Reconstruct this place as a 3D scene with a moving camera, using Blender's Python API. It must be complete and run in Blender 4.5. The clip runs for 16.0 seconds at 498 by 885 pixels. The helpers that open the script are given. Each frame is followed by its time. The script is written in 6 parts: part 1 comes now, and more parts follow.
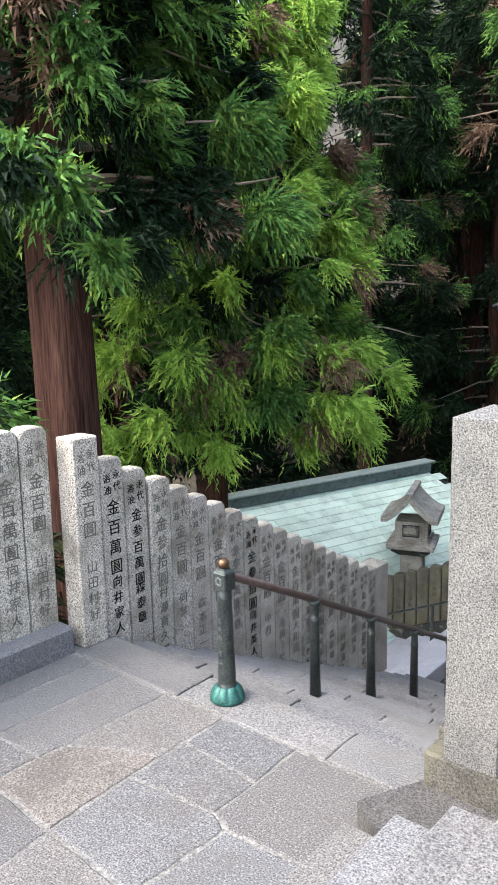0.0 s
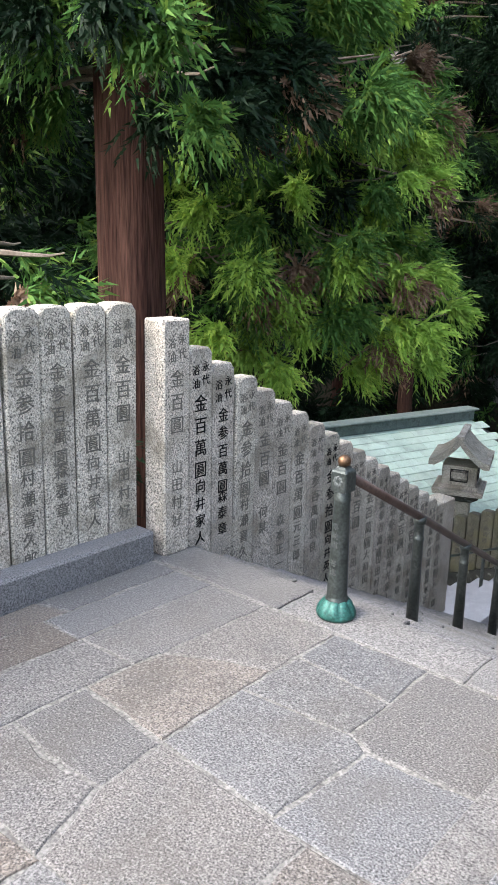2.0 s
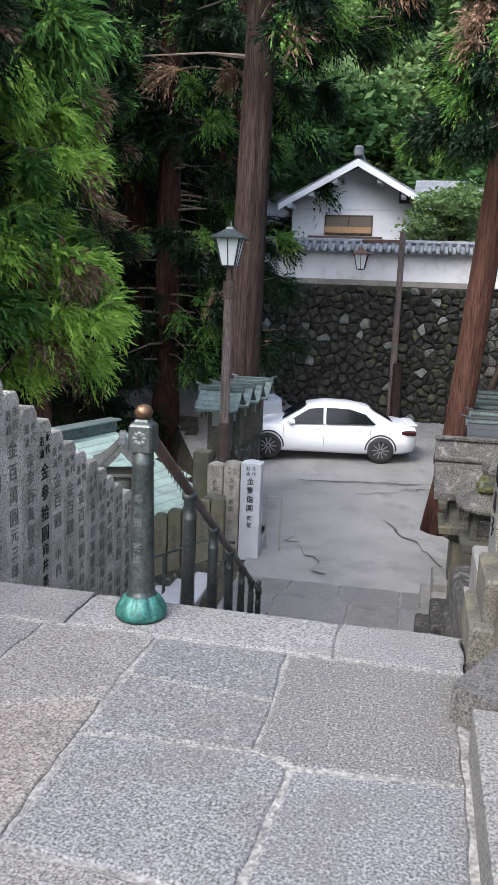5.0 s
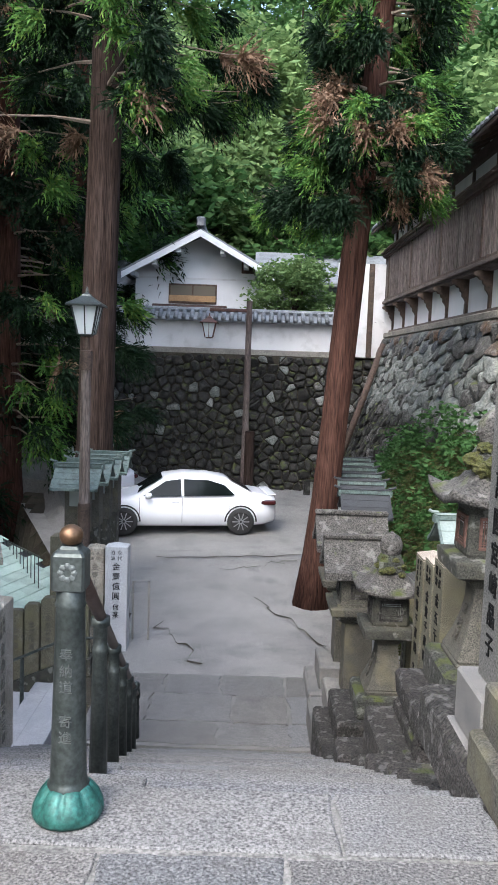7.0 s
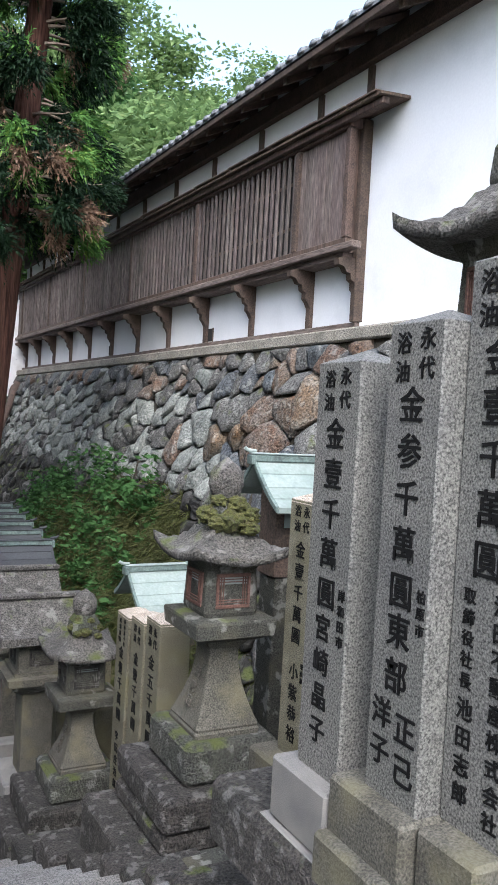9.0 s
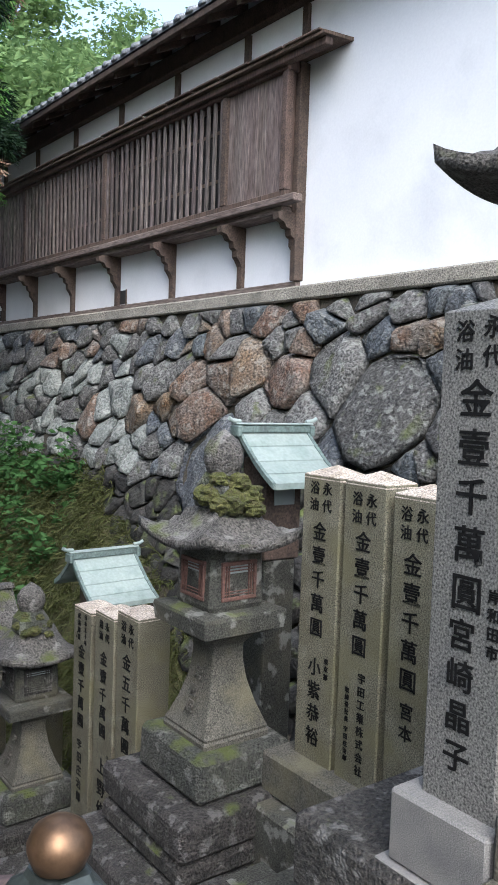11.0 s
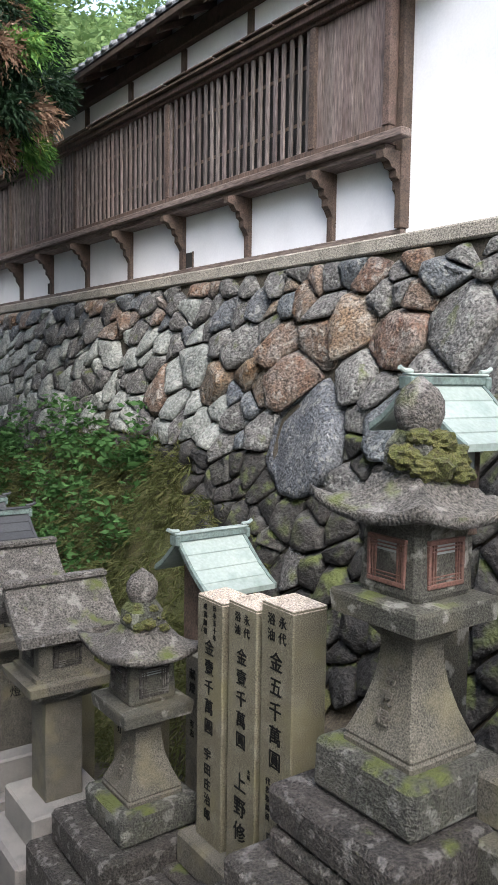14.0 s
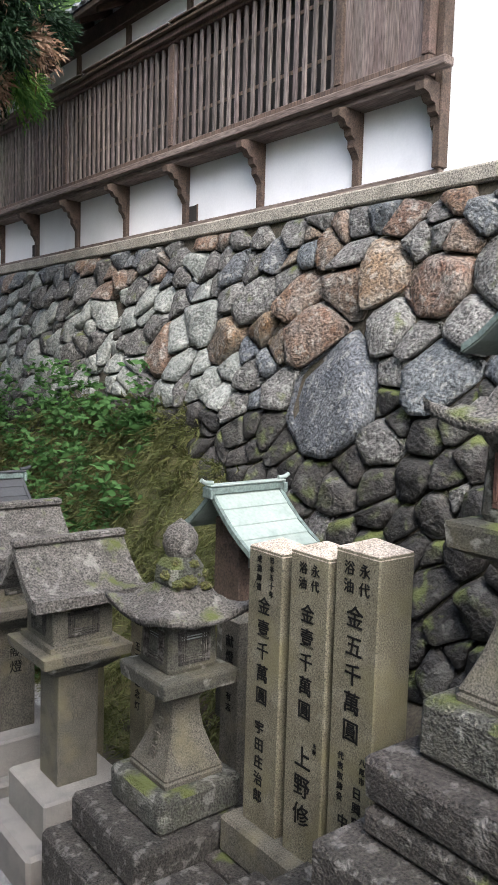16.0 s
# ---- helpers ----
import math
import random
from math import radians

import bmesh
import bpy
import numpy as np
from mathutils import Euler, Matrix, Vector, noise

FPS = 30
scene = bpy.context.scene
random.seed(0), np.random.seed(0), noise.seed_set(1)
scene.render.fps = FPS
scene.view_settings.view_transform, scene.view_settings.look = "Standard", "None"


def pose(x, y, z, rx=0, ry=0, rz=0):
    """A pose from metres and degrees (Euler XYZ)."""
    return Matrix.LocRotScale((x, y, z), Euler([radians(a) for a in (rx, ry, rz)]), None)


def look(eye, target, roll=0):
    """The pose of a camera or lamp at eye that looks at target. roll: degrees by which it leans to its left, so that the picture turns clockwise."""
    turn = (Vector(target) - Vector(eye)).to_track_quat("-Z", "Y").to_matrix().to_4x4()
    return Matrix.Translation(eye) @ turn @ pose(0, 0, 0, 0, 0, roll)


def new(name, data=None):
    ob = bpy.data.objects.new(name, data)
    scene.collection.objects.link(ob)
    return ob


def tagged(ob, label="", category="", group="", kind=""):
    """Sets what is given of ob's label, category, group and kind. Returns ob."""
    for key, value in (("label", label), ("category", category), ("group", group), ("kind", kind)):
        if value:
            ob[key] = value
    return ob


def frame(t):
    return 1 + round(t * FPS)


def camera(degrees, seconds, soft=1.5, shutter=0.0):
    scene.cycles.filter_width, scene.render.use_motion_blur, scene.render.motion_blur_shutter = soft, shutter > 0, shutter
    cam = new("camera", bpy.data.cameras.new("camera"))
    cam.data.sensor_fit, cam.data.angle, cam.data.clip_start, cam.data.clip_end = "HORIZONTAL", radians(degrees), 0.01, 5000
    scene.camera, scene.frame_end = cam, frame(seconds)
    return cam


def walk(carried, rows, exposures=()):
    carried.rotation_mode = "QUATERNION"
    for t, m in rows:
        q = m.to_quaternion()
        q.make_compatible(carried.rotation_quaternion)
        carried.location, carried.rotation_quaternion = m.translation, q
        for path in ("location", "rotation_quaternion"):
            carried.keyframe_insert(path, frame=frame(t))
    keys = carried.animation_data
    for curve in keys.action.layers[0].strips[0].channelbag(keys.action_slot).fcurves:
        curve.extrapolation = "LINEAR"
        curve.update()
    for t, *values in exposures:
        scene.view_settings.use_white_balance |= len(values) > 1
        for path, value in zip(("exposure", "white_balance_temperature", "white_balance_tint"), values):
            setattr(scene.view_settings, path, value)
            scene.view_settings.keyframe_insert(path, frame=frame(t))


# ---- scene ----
cam = camera(35.2, 16.0, soft=0.9)
PATH = [
    (0, (0.14, 0.131, 2.624), (-1.129, 1.631, 2.252), -1.3),
    (0.5, (-0.072, 0.087, 2.426), (-1.35, 1.57, 2.02), -0.9),
    (1, (-0.269, 0.094, 2.341), (-1.55, 1.561, 1.885), 0.3),
    (1.5, (-0.508, 0.148, 2.174), (-1.777, 1.617, 1.691), 1.1),
    (2, (-0.727, 0.115, 2.09), (-1.995, 1.582, 1.603), 1.5),
    (2.5, (-0.912, 0.083, 1.989), (-2.141, 1.587, 1.511), 1.7),
    (3, (-1.082, 0.136, 1.883), (-2.208, 1.728, 1.438), 1.3),
    (3.5, (-1.29, 0.223, 1.778), (-2.268, 1.913, 1.343), 1.0),
    (4, (-1.54, 0.199, 1.588), (-2.328, 1.993, 1.187), 1.1),
    (4.5, (-1.739, 0.277, 1.515), (-2.336, 2.143, 1.112), 2.4),
    (4.7, (-1.824, 0.349, 1.457), (-2.338, 2.241, 1.063), 2.4),
    (6.8, (-2.468, 1.139, 1.497), (-2.513, 3.126, 1.28), 2.0),
    (7, (-2.525, 1.195, 1.495), (-2.53, 3.186, 1.301), 2.0),
    (7.5, (-2.705, 1.334, 1.527), (-2.523, 3.321, 1.382), 2.2),
    (8, (-2.839, 1.494, 1.524), (-2.408, 3.444, 1.414), 2.6),
    (8.5, (-2.954, 1.714, 1.511), (-2.262, 3.588, 1.423), 2.9),
    (9, (-3.137, 1.879, 1.523), (-2.213, 3.652, 1.47), 3.2),
    (11.3, (-3.478, 2.972, 1.482), (-2.280, 4.569, 1.358), 1.9),
    (11.5, (-3.486, 3.071, 1.485), (-2.306, 4.681, 1.352), 1.7),
    (12, (-3.544, 3.215, 1.457), (-2.383, 4.836, 1.305), 1.5),
    (12.5, (-3.582, 3.426, 1.429), (-2.422, 5.046, 1.255), 1.1),
    (13, (-3.597, 3.627, 1.404), (-2.448, 5.254, 1.22), 0.8),
    (13.5, (-3.609, 3.83, 1.32), (-2.439, 5.444, 1.158), 0.6),
    (14, (-3.626, 4.003, 1.26), (-2.474, 5.629, 1.095), 0.8),
    (14.5, (-3.689, 4.216, 1.152), (-2.552, 5.853, 0.991), 1.0),
    (15, (-3.704, 4.402, 1.07), (-2.54, 6.021, 0.912), 1.3),
    (15.5, (-3.647, 4.625, 0.953), (-2.457, 6.222, 0.765), 2.1),
    (16, (-3.714, 4.818, 0.839), (-2.491, 6.39, 0.657), 1.6),
]
walk(cam, [(t, look(eye, target, roll)) for t, eye, target, roll in PATH],
     [(0.0, 1.5, 6200, 11), (2.5, 1.32, 6200, 11), (3.5, 1.25, 6150, 11), (4.5, 1.15, 6000, 11), (7.0, 1.12, 5900, 10), (8.0, 1.1, 5900, 10), (9.0, 0.98, 5800, 10), (11.5, 0.84, 5750, 9), (12.0, 1.0, 5950, 10), (12.5, 1.14, 6100, 11), (13.5, 1.12, 6100, 11), (15.0, 1.24, 6150, 11), (16.0, 1.3, 6150, 11)])

# ---- world and light ----
SUN_EL, SUN_ROT = radians(48), radians(205)
world = bpy.data.worlds.new("sky")
scene.world = world
world.use_nodes = True
wn, wl = world.node_tree.nodes, world.node_tree.links
sky = wn.new("ShaderNodeTexSky")
sky.sky_type, sky.sun_disc, sky.sun_elevation, sky.sun_rotation = "NISHITA", False, SUN_EL, SUN_ROT
sky.dust_density, sky.air_density = 4.0, 1.2
soft_sky = wn.new("ShaderNodeHueSaturation")
soft_sky.inputs["Saturation"].default_value = 0.85
wl.new(sky.outputs[0], soft_sky.inputs["Color"])
wl.new(soft_sky.outputs[0], wn["Background"].inputs["Color"])
wn["Background"].inputs["Strength"].default_value = 0.3
sun = new("sun", bpy.data.lights.new("sun", "SUN"))
sun.data.energy, sun.data.angle, sun.data.color = 1.3, radians(50), (1, 0.99, 0.97)
sun.matrix_world = look((0, 0, 30), (30 * math.cos(SUN_EL) * 0.5, 30 * math.cos(SUN_EL) * 0.866, 30 - 30 * math.sin(SUN_EL)))


# ---- materials ----
def mat(name, cols, scale=3.0, rough=0.85, bump=0.3, grain=80.0, grain_amt=0.35, metal=0.0, moss=0.0,
        moss_col=(0.07, 0.085, 0.02), lichen=0.0, lichen_col=(0.3, 0.3, 0.275), vary=0.0, stretch=(1, 1, 1), lich_scale=9.0,
        per_island=False, tint=None, stain=0.0, stain_col=(0.03, 0.03, 0.028), relief=0.02):
    """Procedural surface: two scales of noise between cols, grain bump, moss on upward faces, lichen spots, stains."""
    m = bpy.data.materials.new(name)
    m.use_nodes = True
    n, l = m.node_tree.nodes, m.node_tree.links
    b = n["Principled BSDF"]
    geo = n.new("ShaderNodeNewGeometry")
    mp = n.new("ShaderNodeMapping")
    mp.inputs["Scale"].default_value = stretch
    l.new(geo.outputs["Position"], mp.inputs["Vector"])
    info = n.new("ShaderNodeObjectInfo")

    def nz(s, detail=4.0):
        t = n.new("ShaderNodeTexNoise")
        t.inputs["Scale"].default_value, t.inputs["Detail"].default_value = s, detail
        l.new(mp.outputs[0], t.inputs["Vector"])
        return t.outputs["Fac"]

    def ramp(fac, a, z, ca=(0, 0, 0, 1), cz=(1, 1, 1, 1)):
        r = n.new("ShaderNodeValToRGB")
        r.color_ramp.elements[0].position, r.color_ramp.elements[1].position = a, z
        r.color_ramp.elements[0].color, r.color_ramp.elements[1].color = ca, cz
        l.new(fac, r.inputs[0])
        return r.outputs[0]

    def mix(fac, a, z, kind="MIX"):
        x = n.new("ShaderNodeMix")
        x.data_type, x.blend_type = "RGBA", kind
        for sock, v in ((x.inputs[0], fac), (x.inputs[6], a), (x.inputs[7], z)):
            if isinstance(v, bpy.types.NodeSocket):
                l.new(v, sock)
            elif isinstance(v, (int, float)):
                sock.default_value = v
            else:
                sock.default_value = (*v[:3], 1)
        return x.outputs[2]

    big = nz(scale)
    col = mix(ramp(big, 0.35, 0.65), cols[0], cols[1])
    if len(cols) > 2:
        col = mix(ramp(nz(scale * 2.7), 0.5, 0.72), col, cols[2])
    if tint:
        wt = n.new("ShaderNodeTexWhiteNoise")
        wt.noise_dimensions = "1D"
        l.new(info.outputs["Random"], wt.inputs["W"])
        col = mix(wt.outputs["Value"], col, tint)
    fine = nz(grain, 3.0)
    col = mix(grain_amt, col, ramp(fine, 0.3, 0.7), "OVERLAY")
    if vary:
        rnd = geo.outputs["Random Per Island"] if per_island else info.outputs["Random"]
        hsv = n.new("ShaderNodeHueSaturation")
        l.new(col, hsv.inputs["Color"])
        mr = n.new("ShaderNodeMapRange")
        mr.inputs[3].default_value, mr.inputs[4].default_value = 1 - vary, 1 + vary
        l.new(rnd, mr.inputs[0])
        l.new(mr.outputs[0], hsv.inputs["Value"])
        w = n.new("ShaderNodeTexWhiteNoise")
        w.noise_dimensions = "1D"
        l.new(rnd, w.inputs["W"])
        mr2 = n.new("ShaderNodeMapRange")
        mr2.inputs[3].default_value, mr2.inputs[4].default_value = 0.5 - vary * 0.06, 0.5 + vary * 0.06
        l.new(w.outputs["Value"], mr2.inputs[0])
        l.new(mr2.outputs[0], hsv.inputs["Hue"])
        col = hsv.outputs[0]
    if stain:
        col = mix(mix(stain, (0, 0, 0), ramp(nz(scale * 0.8 + 1.3, 7.0), 0.5, 0.66)), col, stain_col)
    if lichen:
        col = mix(mix(lichen, (0, 0, 0), ramp(nz(lich_scale, 6.0), 0.56, 0.63)), col, lichen_col)
    if moss:
        sep = n.new("ShaderNodeSeparateXYZ")
        l.new(geo.outputs["Normal"], sep.inputs[0])
        up = ramp(sep.outputs[2], 0.0, 0.6)
        f = mix(1.0, up, ramp(nz(4.5, 6.0), 0.62 - 0.25 * moss, 0.72 - 0.25 * moss), "MULTIPLY")
        col = mix(f, col, moss_col)
    l.new(col, b.inputs["Base Color"])
    b.inputs["Roughness"].default_value, b.inputs["Metallic"].default_value = rough, metal
    if bump:
        bp = n.new("ShaderNodeBump")
        bp.inputs["Strength"].default_value, bp.inputs["Distance"].default_value = bump, relief
        l.new(mix(0.5, fine, nz(scale * 5, 6.0)), bp.inputs["Height"])
        l.new(bp.outputs[0], b.inputs["Normal"])
    return m


def leaf_mat(name, c1, c2, c3, glow=0.25):
    m = bpy.data.materials.new(name)
    m.use_nodes = True
    n, l = m.node_tree.nodes, m.node_tree.links
    b = n["Principled BSDF"]
    geo = n.new("ShaderNodeNewGeometry")
    r = n.new("ShaderNodeValToRGB")
    e = r.color_ramp.elements
    e[0].color, e[1].color = (*c1, 1), (*c3, 1)
    e[0].position, e[1].position = 0.1, 0.95
    mid = e.new(0.6)
    mid.color = (*c2, 1)
    nz = n.new("ShaderNodeTexNoise")
    nz.inputs["Scale"].default_value = 1.6
    l.new(geo.outputs["Position"], nz.inputs["Vector"])
    mx = n.new("ShaderNodeMix")
    mx.inputs[0].default_value = 0.45
    l.new(nz.outputs["Fac"], mx.inputs[2])
    l.new(geo.outputs["Random Per Island"], mx.inputs[3])
    l.new(mx.outputs[0], r.inputs[0])
    l.new(r.outputs[0], b.inputs["Base Color"])
    b.inputs["Roughness"].default_value, b.inputs["Specular IOR Level"].default_value = 0.7, 0.18
    tr = n.new("ShaderNodeBsdfTranslucent")
    l.new(r.outputs[0], tr.inputs["Color"])
    ms = n.new("ShaderNodeMixShader")
    ms.inputs[0].default_value = glow
    l.new(b.outputs[0], ms.inputs[1])
    l.new(tr.outputs[0], ms.inputs[2])
    l.new(ms.outputs[0], n["Material Output"].inputs["Surface"])
    return m


def glass_mat(name, col, rough=0.05):
    m = bpy.data.materials.new(name)
    m.use_nodes = True
    b = m.node_tree.nodes["Principled BSDF"]
    b.inputs["Base Color"].default_value = (*col, 1)
    b.inputs["Roughness"].default_value = rough
    b.inputs["Specular IOR Level"].default_value = 0.35
    return m


GRANITE = mat("granite", [(0.146, 0.141, 0.132), (0.185, 0.176, 0.161), (0.117, 0.114, 0.110)], 2.0, 0.8, 0.25, 220, 0.45, vary=0.1)
PAVING = mat("granite_paving", [(0.106, 0.092, 0.074), (0.128, 0.112, 0.091), (0.084, 0.075, 0.062)], 1.6, 0.78, 0.5, 110, 0.75, vary=0.15, tint=(0.106, 0.107, 0.107), stain=0.4, stain_col=(0.075, 0.068, 0.056), lichen=0.35, lich_scale=55, lichen_col=(0.26, 0.25, 0.235))
STEPSTONE = mat("granite_step", [(0.116, 0.112, 0.103), (0.141, 0.134, 0.122), (0.094, 0.091, 0.086)], 1.8, 0.8, 0.5, 110, 0.75, vary=0.10, tint=(0.13, 0.13, 0.13), stain=0.35, stain_col=(0.10, 0.094, 0.084), lichen=0.3, lich_scale=50, lichen_col=(0.28, 0.275, 0.26))
MORTAR = mat("pale_mortar", [(0.177, 0.174, 0.161), (0.147, 0.142, 0.131)], 4, 0.95, 0.4, 90, 0.3)
JOINT = mat("pale_joint_mortar", [(0.19, 0.183, 0.166), (0.145, 0.138, 0.124), (0.10, 0.096, 0.088)], 5, 0.95, 0.5, 60, 0.5)
POST = mat("fence_granite", [(0.41, 0.375, 0.31), (0.33, 0.30, 0.245), (0.26, 0.235, 0.185)], 2.2, 0.9, 0.6, 95, 0.9, vary=0.17, stain=0.65, stain_col=(0.16, 0.14, 0.10), lichen=0.25, lich_scale=22, lichen_col=(0.42, 0.40, 0.35))
POSTMOSS = mat("mossy_post_granite", [(0.114, 0.106, 0.072), (0.087, 0.080, 0.053), (0.135, 0.126, 0.092)], 2.6, 0.9, 0.4, 130, 0.7, vary=0.12, stain=0.6, stain_col=(0.12, 0.11, 0.055))
BLEACHED = mat("bleached_granite", [(0.34, 0.29, 0.24), (0.42, 0.37, 0.31), (0.24, 0.20, 0.15)], 6, 0.9, 0.4, 110, 0.7)
MONSTONE = mat("speckled_granite", [(0.094, 0.094, 0.085), (0.117, 0.113, 0.104), (0.078, 0.077, 0.073)], 1.6, 0.75, 0.3, 130, 0.85, vary=0.06)
PALEGRANITE = mat("fresh_pale_granite", [(0.40, 0.41, 0.43), (0.46, 0.47, 0.48)], 2.0, 0.7, 0.2, 150, 0.4)
DARKGRANITE = mat("dark_damp_granite", [(0.05, 0.047, 0.043), (0.07, 0.066, 0.06), (0.038, 0.036, 0.033)], 2.0, 0.75, 0.5, 110, 0.85)
OLDSTONE = mat("weathered_stone", [(0.036, 0.036, 0.029), (0.050, 0.050, 0.040), (0.024, 0.024, 0.019)], 2.5, 0.92, 0.6, 100, 0.75, vary=0.08, moss=0.25, lichen=0.45, stain=0.5, stain_col=(0.09, 0.08, 0.05))
SHAFT = mat("olive_weathered_stone", [(0.062, 0.059, 0.048), (0.080, 0.075, 0.060), (0.048, 0.044, 0.033)], 2.5, 0.92, 0.5, 110, 0.7, vary=0.06, stain=0.6, stain_col=(0.13, 0.12, 0.07))
ROOFSTONE = mat("lichened_roof_stone", [(0.072, 0.066, 0.059), (0.092, 0.087, 0.077), (0.049, 0.046, 0.041)], 3.0, 0.95, 0.9, 70, 0.8, moss=0.18, lichen=0.35, lichen_col=(0.33, 0.315, 0.295), relief=0.06)
MOSSBLOCK = mat("mossy_block_stone", [(0.041, 0.043, 0.036), (0.057, 0.057, 0.048), (0.020, 0.021, 0.018)], 3.5, 0.95, 0.9, 70, 0.8, moss=0.5, lichen=0.35, lichen_col=(0.3, 0.3, 0.28), stain=0.5, stain_col=(0.06, 0.058, 0.045), relief=0.06)
DARKBLOCK = mat("dark_foundation_stone", [(0.027, 0.025, 0.021), (0.042, 0.037, 0.033), (0.016, 0.015, 0.013)], 3.5, 0.95, 0.9, 70, 0.85, vary=0.12, moss=0.06, lichen=0.4, lich_scale=13, lichen_col=(0.2, 0.195, 0.183), relief=0.06)
MOSS = mat("moss", [(0.042, 0.048, 0.009), (0.072, 0.072, 0.018), (0.030, 0.024, 0.009)], 12, 1.0, 1.0, 120, 0.5)
WALLSTONE = mat("wall_boulder", [(0.077, 0.076, 0.072), (0.105, 0.102, 0.095), (0.059, 0.057, 0.055)], 2.2, 0.9, 1.0, 34, 0.75, vary=0.38, moss=0.12, lichen=0.4, lich_scale=14, lichen_col=(0.27, 0.28, 0.255), stain=0.45, stain_col=(0.05, 0.047, 0.042), relief=0.06)
RUSTSTONE = mat("rusty_boulder", [(0.114, 0.076, 0.049), (0.118, 0.106, 0.092), (0.092, 0.049, 0.026)], 2.4, 0.9, 1.0, 34, 0.75, vary=0.25, stain=0.4, stain_col=(0.07, 0.05, 0.035), lichen=0.35, lich_scale=12, lichen_col=(0.32, 0.31, 0.28), relief=0.06)
BLUESTONE = mat("bluish_boulder", [(0.064, 0.072, 0.080), (0.093, 0.100, 0.103), (0.050, 0.057, 0.064)], 2.2, 0.9, 1.0, 34, 0.75, vary=0.28, stain=0.35, stain_col=(0.045, 0.047, 0.05), lichen=0.35, lich_scale=13, relief=0.06)
PALESTONE = mat("pale_lichened_boulder", [(0.156, 0.167, 0.156), (0.181, 0.190, 0.172), (0.112, 0.121, 0.112)], 2.0, 0.9, 0.9, 28, 0.5, vary=0.2, lichen=0.4, relief=0.06)
DARKSTONE = mat("dark_boulder", [(0.015, 0.014, 0.013), (0.027, 0.025, 0.021), (0.009, 0.009, 0.008)], 3.0, 0.85, 0.9, 28, 0.55, vary=0.45, moss=0.35, lichen=0.16, lich_scale=5, lichen_col=(0.22, 0.22, 0.2), relief=0.06)
EARTH = mat("dark_earth", [(0.030, 0.025, 0.018), (0.054, 0.045, 0.030), (0.021, 0.024, 0.012)], 1.5, 1.0, 0.8, 40, 0.5)
BANK = mat("mossy_bank", [(0.052, 0.059, 0.017), (0.077, 0.070, 0.028), (0.035, 0.035, 0.014)], 1.8, 1.0, 1.0, 50, 0.5)
ASPHALT = mat("worn_asphalt", [(0.185, 0.18, 0.172), (0.225, 0.22, 0.21), (0.15, 0.147, 0.142)], 0.7, 0.9, 0.6, 60, 0.5)
CONCRETE = mat("pale_concrete", [(0.404, 0.404, 0.413), (0.348, 0.348, 0.348), (0.459, 0.459, 0.459)], 1.4, 0.85, 0.25, 70, 0.25)
FOOTING = mat("pebbly_footing_concrete", [(0.20, 0.185, 0.155), (0.26, 0.24, 0.20), (0.15, 0.14, 0.12)], 1.6, 0.95, 0.8, 70, 0.75, stain=0.4, stain_col=(0.12, 0.11, 0.085))
GREYCON = mat("grey_concrete", [(0.225, 0.210, 0.188), (0.270, 0.255, 0.225), (0.180, 0.173, 0.150)], 1.6, 0.9, 0.4, 90, 0.45)
PLASTER = mat("white_plaster", [(0.719, 0.728, 0.745), (0.665, 0.674, 0.692), (0.592, 0.603, 0.619)], 0.5, 0.9, 0.08, 40, 0.06)
GREYPLASTER = mat("greyish_plaster", [(0.62, 0.62, 0.63), (0.70, 0.70, 0.71), (0.5, 0.5, 0.5)], 0.8, 0.9, 0.08, 40, 0.08)
DARKWOOD = mat("dark_weathered_wood", [(0.071, 0.045, 0.034), (0.104, 0.068, 0.052), (0.046, 0.031, 0.025)], 4, 0.8, 0.4, 60, 0.5, vary=0.25, stretch=(1, 1, 0.12))
GREYWOOD = mat("greyed_board_wood", [(0.095, 0.070, 0.062), (0.134, 0.107, 0.095), (0.062, 0.043, 0.036)], 5, 0.85, 0.4, 60, 0.5, vary=0.15, stretch=(1, 1, 0.12))
SILLWOOD = mat("greyed_beam_wood", [(0.101, 0.075, 0.065), (0.143, 0.114, 0.101), (0.065, 0.046, 0.038)], 5, 0.85, 0.4, 60, 0.5, vary=0.15, stretch=(1, 0.12, 1))
BARWOOD = mat("lattice_bar_wood", [(0.085, 0.069, 0.063), (0.121, 0.101, 0.095), (0.054, 0.042, 0.039)], 5, 0.85, 0.3, 60, 0.5, vary=0.3, stretch=(1, 1, 0.12))
BEAMWOOD = mat("brown_beam_wood", [(0.054, 0.036, 0.026), (0.081, 0.054, 0.043), (0.036, 0.025, 0.019)], 4, 0.85, 0.4, 60, 0.5, vary=0.12)
REDWOOD = mat("reddish_lattice_wood", [(0.11, 0.055, 0.042), (0.08, 0.04, 0.03)], 6, 0.8, 0.2, 60, 0.4)
TILE = mat("grey_roof_tile", [(0.13, 0.14, 0.15), (0.20, 0.21, 0.22), (0.09, 0.095, 0.1)], 3, 0.6, 0.3, 60, 0.4, vary=0.2)
COPPER = mat("green_patina_copper", [(0.205, 0.248, 0.229), (0.236, 0.279, 0.257), (0.161, 0.205, 0.186)], 2.5, 0.55, 0.1, 40, 0.12, vary=0.05)
COPPERDK = mat("dark_patina_copper", [(0.09, 0.125, 0.115), (0.13, 0.17, 0.155), (0.06, 0.075, 0.07)], 4, 0.6, 0.2, 50, 0.3)
